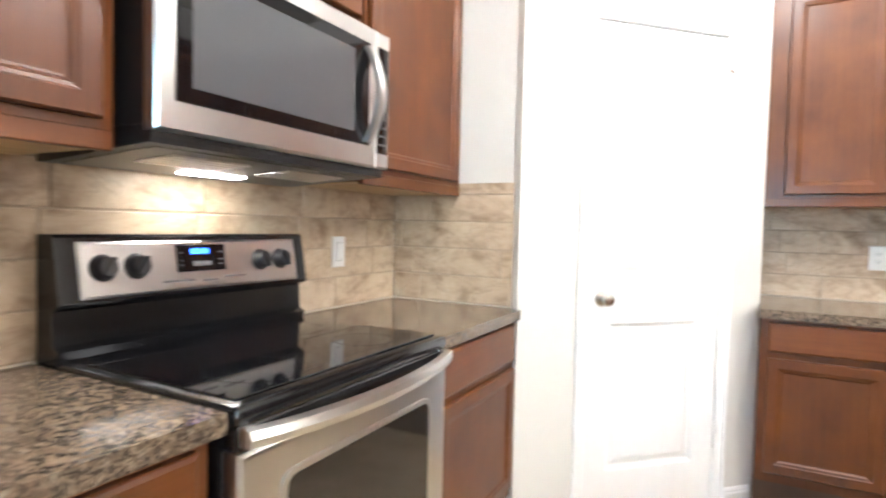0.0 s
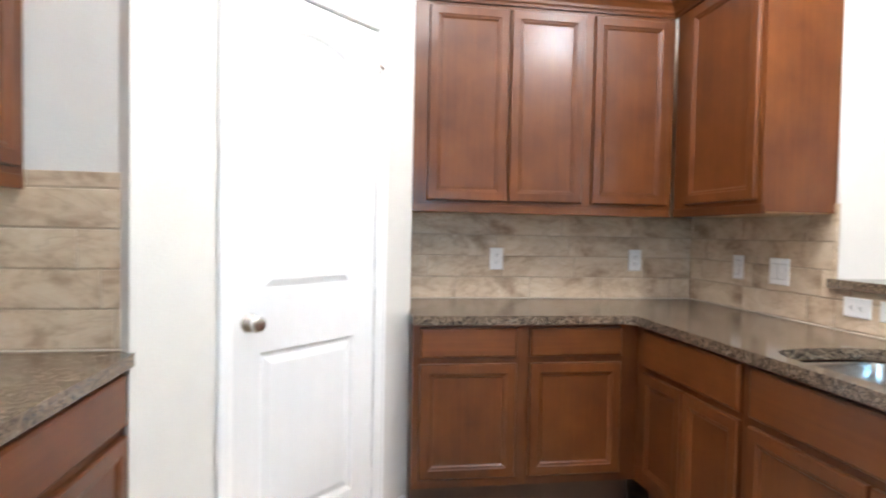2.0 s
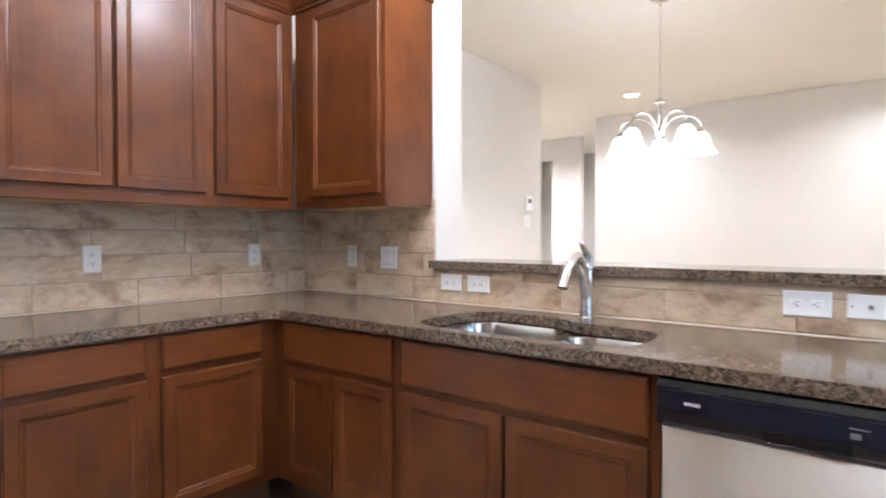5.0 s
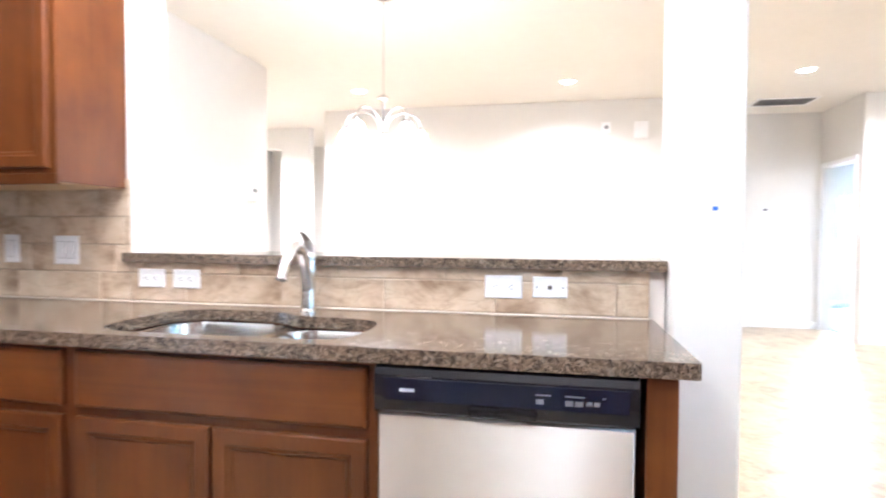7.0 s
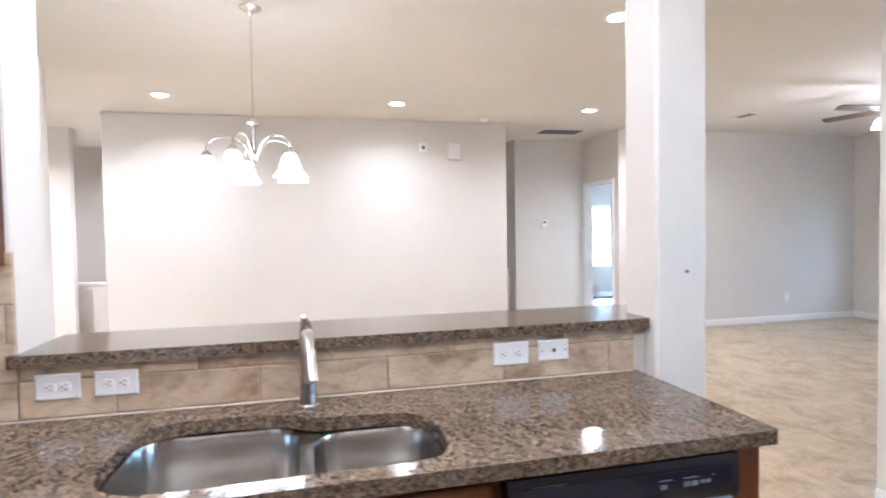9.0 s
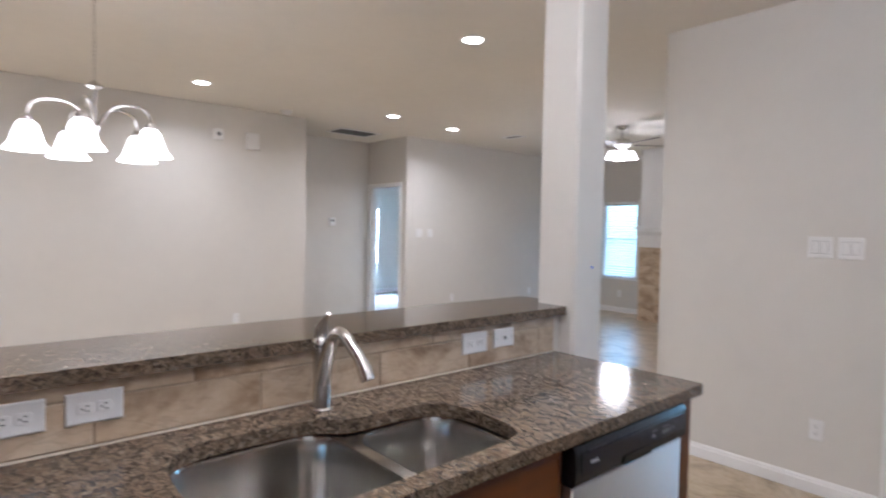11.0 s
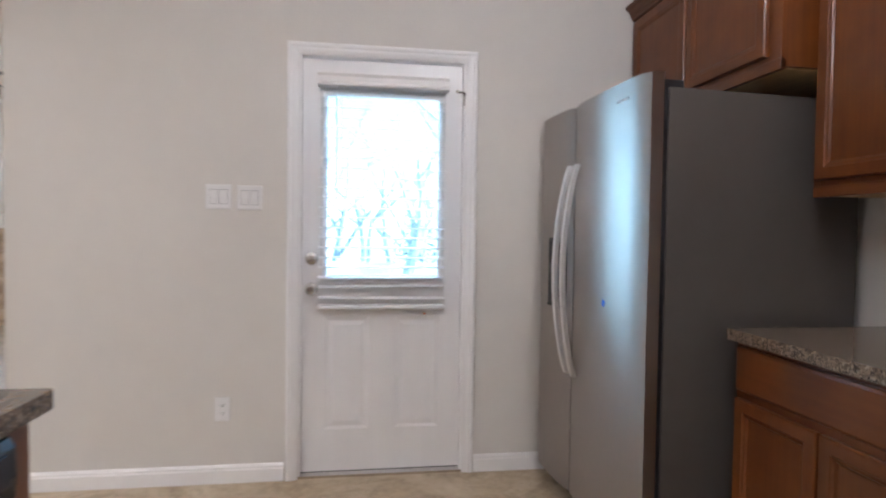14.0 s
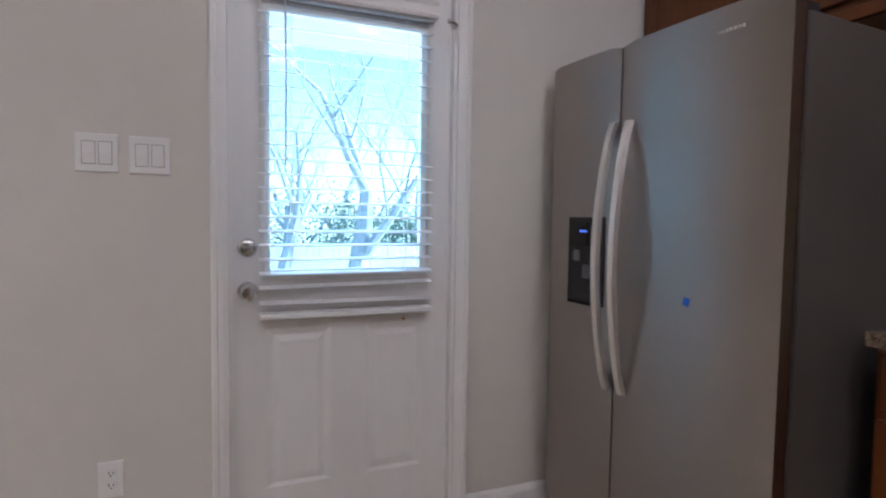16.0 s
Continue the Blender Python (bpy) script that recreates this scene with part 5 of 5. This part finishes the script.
for k in range(4):
    a = radians(45 + 90 * k)
    part("shade", lathe([(0.02, 0.0), (0.04, -0.03), (0.055, -0.07), (0.07, -0.10), (0.066, -0.10), (0.03, -0.03)], 18, None, (0.13 * math.cos(a), 0.13 * math.sin(a), 2.455)), M_SHADE, fn, "lit frosted glass shade", True)
    part("lamp_arm", tube([(0.03 * math.cos(a), 0.03 * math.sin(a), 2.465), (0.13 * math.cos(a), 0.13 * math.sin(a), 2.460)], 0.012, 8), M_NICKEL, fn)
pl = bpy.data.lights.new("fan_bulbs", "POINT")
pl.energy, pl.color, pl.shadow_soft_size = 3.8, WARM, 0.15
plo = new("fan_bulbs", pl)
plo.location = (4.19, -3.89, 2.25)
# two unseen lamps, added to brighten the hall and foyer round the corner
for hx, hy in ((6.3, 4.9), (8.8, 3.2)):
    t = thing("recessed_light", "lit round recessed ceiling light with white trim", "ceiling light", (hx, hy, CEIL), 0, "recessed ceiling lights")
    part("trim_ring", lathe([(0.095, 0.0), (0.095, -0.004), (0.088, -0.007), (0.072, -0.006), (0.068, -0.002), (0.066, 0.0)], 28), M_TRIM, t, smooth=True)
    part("lens", lathe([(0.067, -0.001), (0.066, -0.004), (0.03, -0.006), (0.005, -0.0065)], 24), M_LAMP, t, "bright frosted lens", True)
    can_lamp(hx, hy, 6.5)

# ---- windows with blinds ----


def blind_window(name, x0, x1, z0, z1, where, turn, label):
    """A sash window in an opening; local -y faces the room, the wall is 0.12 thick."""
    w = thing(name, label, "window", where, turn, kind="structure")
    for q, nm in (((x0, x0 + 0.04, z0, z1), "window_frame"), ((x1 - 0.04, x1, z0, z1), "window_frame"), ((x0 + 0.04, x1 - 0.04, z1 - 0.04, z1), "window_frame"), ((x0 + 0.04, x1 - 0.04, z0, z0 + 0.04), "window_frame"),
                  ((x0 + 0.04, x1 - 0.04, (z0 + z1) / 2 - 0.02, (z0 + z1) / 2 + 0.02), "meeting_rail")):
        part(nm, box(q[0], q[1], 0.06, 0.10, q[2], q[3]), M_TRIM, w)
    for za, zb in ((z0 + 0.04, (z0 + z1) / 2 - 0.02), ((z0 + z1) / 2 + 0.02, z1 - 0.04)):
        p = part("pane", box(x0 + 0.04, x1 - 0.04, 0.078, 0.082, za, zb), M_GLASS, w)
        p.visible_shadow = False
    part("window_sill", box(x0 - 0.03, x1 + 0.03, -0.03, 0.058, z0 - 0.02, z0 + 0.002, 0.004), M_TRIM, w)
    b = thing("window_blind", "white slatted blind hung in the window", "blind", where, turn)
    part("head_rail", box(x0 + 0.006, x1 - 0.006, 0.0, 0.05, z1 - 0.05, z1 - 0.004), M_BLIND, b)
    me = mesh("slat", box(x0 + 0.008, x1 - 0.008, -0.024, 0.024, -0.0015, 0.0015), M_BLIND)
    z = z0 + 0.05
    while z < z1 - 0.06:
        s = new("slat", me)
        s.parent = b
        s.matrix_basis = pose(0, 0.028, z, 46, 0, 0)
        z += 0.045
    part("bottom_rail", box(x0 + 0.008, x1 - 0.008, 0.004, 0.052, z0 + 0.008, z0 + 0.028, 0.002), M_BLIND, b)
    return w


blind_window("window_living", 0.357, 1.03, 0.605, 1.978, (6.5, -6.55, 0), 180, "white sash window with open blind in the living room")
blind_window("window_bedroom", 0.02, 0.62, 0.65, 1.88, (10.4, -3.86, 0), -90, "white sash window in the bedroom")

# ---- fireplace ----
fp = thing("fireplace", "fireplace with tan stone tile surround and white mantel", "fireplace", (3.72, -6.55, 0), kind="structure")
FX0, FX1, FY = -0.7, 1.34, 0.62
part("chimney_breast", box(FX0, FX1, 0.002, FY, 1.20, CEIL), M_TRIM, fp, "white painted chimney breast")
part("core", box(FX0 + 0.02, FX1 - 0.02, 0.004, FY - 0.01, 0.0, 1.20), M_GROUT, fp)
part("mantel_shelf", box(FX0 - 0.06, FX1 + 0.04, FY - 0.02, FY + 0.14, 1.49, 1.53, 0.006), M_TRIM, fp, "white mantel shelf")
part("mantel_frieze", prism([(FY, 1.20), (FY + 0.03, 1.20), (FY + 0.03, 1.385), (FY + 0.08, 1.45), (FY + 0.09, 1.49), (FY, 1.49)], FX0 - 0.01, FX1 + 0.01, "x"), M_TRIM, fp, "white moulded mantel frieze")
tile_me = mesh("tile", box(0.004, 0.296, 0.0, 0.012, 0.004, 0.296, 0.002), M_TILE)
for i in range(7):
    for j in range(4):
        x = FX0 + i * 0.2914
        if 2 <= i <= 4 and j < 3:
            continue
        s = new("tile", tile_me)
        s.parent = fp
        s.matrix_basis = pose(x, FY - 0.012, j * 0.30)
for j in range(4):
    for i in range(2):
        s = new("tile", tile_me)
        s.parent = fp
        s.matrix_basis = pose(FX1 - 0.018, 0.02 + i * 0.3, j * 0.30, 0, 0, 90)
part("firebox", box(FX0 + 0.60, FX0 + 1.45, FY - 0.008, FY - 0.002, 0.03, 0.82), M_BLACK, fp, "black firebox front")
bm = box(FX0 + 0.59, FX0 + 1.46, FY - 0.004, FY + 0.012, 0.78, 0.84, 0.002)
part("firebox_hood", bm, M_BLACK, fp, "black metal hood")

# ---- outside: ground, patio, fence and winter trees ----
M_GRASS = mat("winter_lawn", (0.42, 0.42, 0.34), 0.95, noise_scale=3, amount=0.3, bump=0.6, bump_scale=60)
M_CONC = mat("patio_concrete", (0.55, 0.54, 0.52), 0.9, noise_scale=3, amount=0.1, bump=0.3)
M_BARK = mat("grey_bark", (0.33, 0.32, 0.31), 0.9, noise_scale=12, amount=0.3, bump=0.6, bump_scale=60)
M_LEAF = mat("dull_foliage", (0.16, 0.2, 0.15), 0.8, noise_scale=14, amount=0.4)
M_FENCE = mat("weathered_fence_wood", (0.6, 0.56, 0.5), 0.85, noise_scale=9, amount=0.2, stretch=(8, 8, 1))
single("ground", prism([(-900, -1.2), (-11, -1.2), (-5.5, -0.18), (900, -0.18), (900, -1.6), (-900, -1.6)], -900, 900, "x"), M_GRASS, "pale winter lawn reaching the horizon", "ground", kind="structure")
single("patio_slab", box(-2.5, 1.96, -4.6, -1.33, -0.179, -0.03, 0.01), M_CONC, "pale concrete patio behind the door", "patio", kind="structure")
single("patio_roof", box(-2.5, 1.96, -3.5, -1.335, 2.44, 2.60), M_TRIM, "white soffit of the patio roof", "roof", kind="structure")
pl = thing("recessed_light", "lit round recessed light in the white patio soffit", "ceiling light", (0.02, -2.79, 2.44), 0, "recessed ceiling lights")
part("trim_ring", lathe([(0.095, 0.0), (0.095, -0.004), (0.088, -0.007), (0.072, -0.006), (0.068, -0.002), (0.066, 0.0)], 28), M_TRIM, pl, smooth=True)
part("lens", lathe([(0.067, -0.001), (0.066, -0.004), (0.03, -0.006), (0.005, -0.0065)], 24), M_LAMP, pl, "bright frosted lens", True)
fence = thing("fence", "weathered wooden privacy fence behind the yard", "fence", (-12, -11.6, -1.2))
board_me = mesh("board", box(0.003, 0.137, 0, 0.018, 0.03, 1.72), M_FENCE)
for k in range(170):
    s = new("board", board_me)
    s.parent = fence
    s.matrix_basis = pose(k * 0.142, rng.uniform(-0.004, 0.004), rng.uniform(-0.02, 0.01))
for z in (0.35, 1.3):
    part("rail", box(0, 24.2, -0.05, 0, z, z + 0.09), M_FENCE, fence)


def bare_tree(where, height, seed, stout=0.02):
    """A winter tree: tapered trunk, limbs that fork five times, fine twigs."""
    r = random.Random(seed)
    t = thing("tree", "bare winter tree with thin forking branches", "tree", where, 0, "trees behind the yard")
    trunk, crown_bm = bmesh.new(), bmesh.new()

    def grow(p, d, length, rad, level):
        pts, rr = [p], [rad]
        q, dd = p.copy(), d.copy()
        for k in range(4):
            dd = (dd + Vector((r.uniform(-1, 1), r.uniform(-1, 1), r.uniform(-0.3, 0.6))) * 0.16).normalized()
            q = q + dd * length / 4
            pts.append(q.copy())
            rr.append(rad * (1 - 0.45 * (k + 1) / 4))
        tube(pts, rr, 7 if level < 2 else (4 if level < 4 else 3), trunk if level == 0 else crown_bm)
        if level >= 5:
            return
        for k in range(3 if level < 4 else 2):
            base = pts[r.choice((2, 3, 4, 4))]
            axis = Vector((r.uniform(-1, 1), r.uniform(-1, 1), r.uniform(-0.1, 0.55))).normalized()
            nd = (dd * 0.75 + axis * 0.8).normalized()
            grow(base, nd, length * r.uniform(0.6, 0.8), rr[-1] * r.uniform(0.6, 0.8), level + 1)
    grow(Vector((0, 0, -0.1)), Vector((0, 0, 1)), height * 0.34, height * stout, 0)
    part("trunk", trunk, M_BARK, t, smooth=True)
    part("crown", crown_bm, M_BARK, t, "bare forking branches and twigs")
    return t


for k, (x, y, h) in enumerate(((-0.6, -9.5, 7.0), (1.6, -14.0, 8.5), (-3.2, -15.0, 9.0), (-5.6, -20.5, 10.0), (0.4, -21.5, 10.0), (3.0, -20.0, 9.5), (-9.0, -24.0, 11.0), (6.5, -25.0, 10.5), (8.4, -16.0, 8.0), (-1.6, -12.0, 6.5), (0.5, -16.5, 7.5), (-2.4, -19.5, 9.0), (-4.4, -12.5, 6.5), (-0.9, -25.0, 11.0), (4.6, -14.5, 7.5))):
    bare_tree((x, y - 3.5, -1.2), h + 1.0, 11 + k)
bare_tree((-1.55, -9.9, -1.2), 9.0, 31, 0.030)
bare_tree((-0.2, -10.6, -1.2), 7.5, 44, 0.022)


def shrub(where, size, seed):
    r = random.Random(seed)
    t = thing("shrub", "dull green shrub with small leaves along the fence", "shrub", where, 0, "shrubs along the fence")
    bm = bmesh.new()
    for k in range(2600):
        a, e = r.uniform(0, 2 * math.pi), r.uniform(0, 1) ** 0.6
        rad = size * (0.55 + 0.45 * r.random())
        c = Vector((math.cos(a) * rad * math.sqrt(1 - e * e * 0.8) * 1.2, math.sin(a) * rad * 0.8, 0.1 + e * size * 1.5 * r.uniform(0.7, 1.1)))
        u = Vector((r.uniform(-1, 1), r.uniform(-1, 1), r.uniform(-1, 1))).normalized() * 0.055
        v = u.orthogonal().normalized() * 0.03
        vs = [bm.verts.new(c + q) for q in (-u, v, u, -v)]
        bm.faces.new(vs)
    part("leaves", bm, M_LEAF, t)
    bm = bmesh.new()
    for k in range(5):
        tube([(0, 0, 0), (r.uniform(-.3, .3) * size, r.uniform(-.3, .3) * size, size * 0.6), (r.uniform(-.7, .7) * size, r.uniform(-.5, .5) * size, size * 1.2)], [0.03, 0.02, 0.008], 5, bm)
    part("stems", bm, M_BARK, t)
    return t


for k in range(6):
    shrub((-7.6 + 1.15 * k, -13.4 - (k % 3) * 0.9, -1.2), 1.45 + 0.3 * (k % 3), 50 + k)

# ---- backsplash tiles, each a piece of its own ----
TH, GAP, TL = 0.112, 0.004, 0.406


def tile_field(name, length, z_top, where, turn, label, seed, cut=None):
    """Rows of long travertine tiles on the plane y = 0 (room on -y), laid from z = CT up to z_top."""
    r = random.Random(seed)
    f = thing(name, label, "tile backsplash", where, turn, kind="structure")
    part("grout_bed", box(0, length, -0.006, 0.0, CT + 0.001, z_top), M_GROUT, f, "tan grout joints")
    rows = []
    z = CT + 0.006
    while z < z_top - 0.01:
        rows.append((z, min(z + TH - GAP, z_top)))
        z += TH
    for k, (z0, z1) in enumerate(rows):
        x = -r.uniform(0.08, 0.38)
        while x < length:
            a, b = max(0.001, x), min(length - 0.001, x + TL - GAP)
            if b - a > 0.02:
                t = new("tile", mesh("tile", panel(0, b - a, 0, z1 - z0, [(0, 0.0), (0, -0.0075), (0.0015, -0.0095), (0.003, -0.010)]), M_TILE))
                t.parent = f
                t.matrix_basis = pose(a, r.uniform(-0.0006, 0.0004), z0)
            x += TL
    part("caulk_line", prism([(-0.013, CT), (-0.0105, CT + 0.0035), (-0.006, CT + 0.0035), (-0.006, CT)], 0, length, "x"), M_CAULK, f, "pale caulk line at the counter")
    return f


tile_field("backsplash_back", 1.632, 1.372, (0.197, YB, 0), 0, "mottled travertine tile backsplash behind the back counter", 1)
tile_field("backsplash_sink_end", 0.985, 1.405, (XS, YB - 0.01, 0), -90, "mottled travertine tile beside the pass-through", 2)
tile_field("backsplash_low_wall", 2.458 - 0.475, 1.073, (XS, 2.458, 0), -90, "mottled travertine tile on the low wall", 3)
tile_field("backsplash_range", 2.288, 1.392, (XR, -0.09, 0), 90, "mottled travertine tile backsplash behind the range", 4)
tile_field("backsplash_pantry_side", 0.634, 1.412, (XR + 0.011, YT, 0), 0, "mottled travertine tile on the pantry side wall", 5)
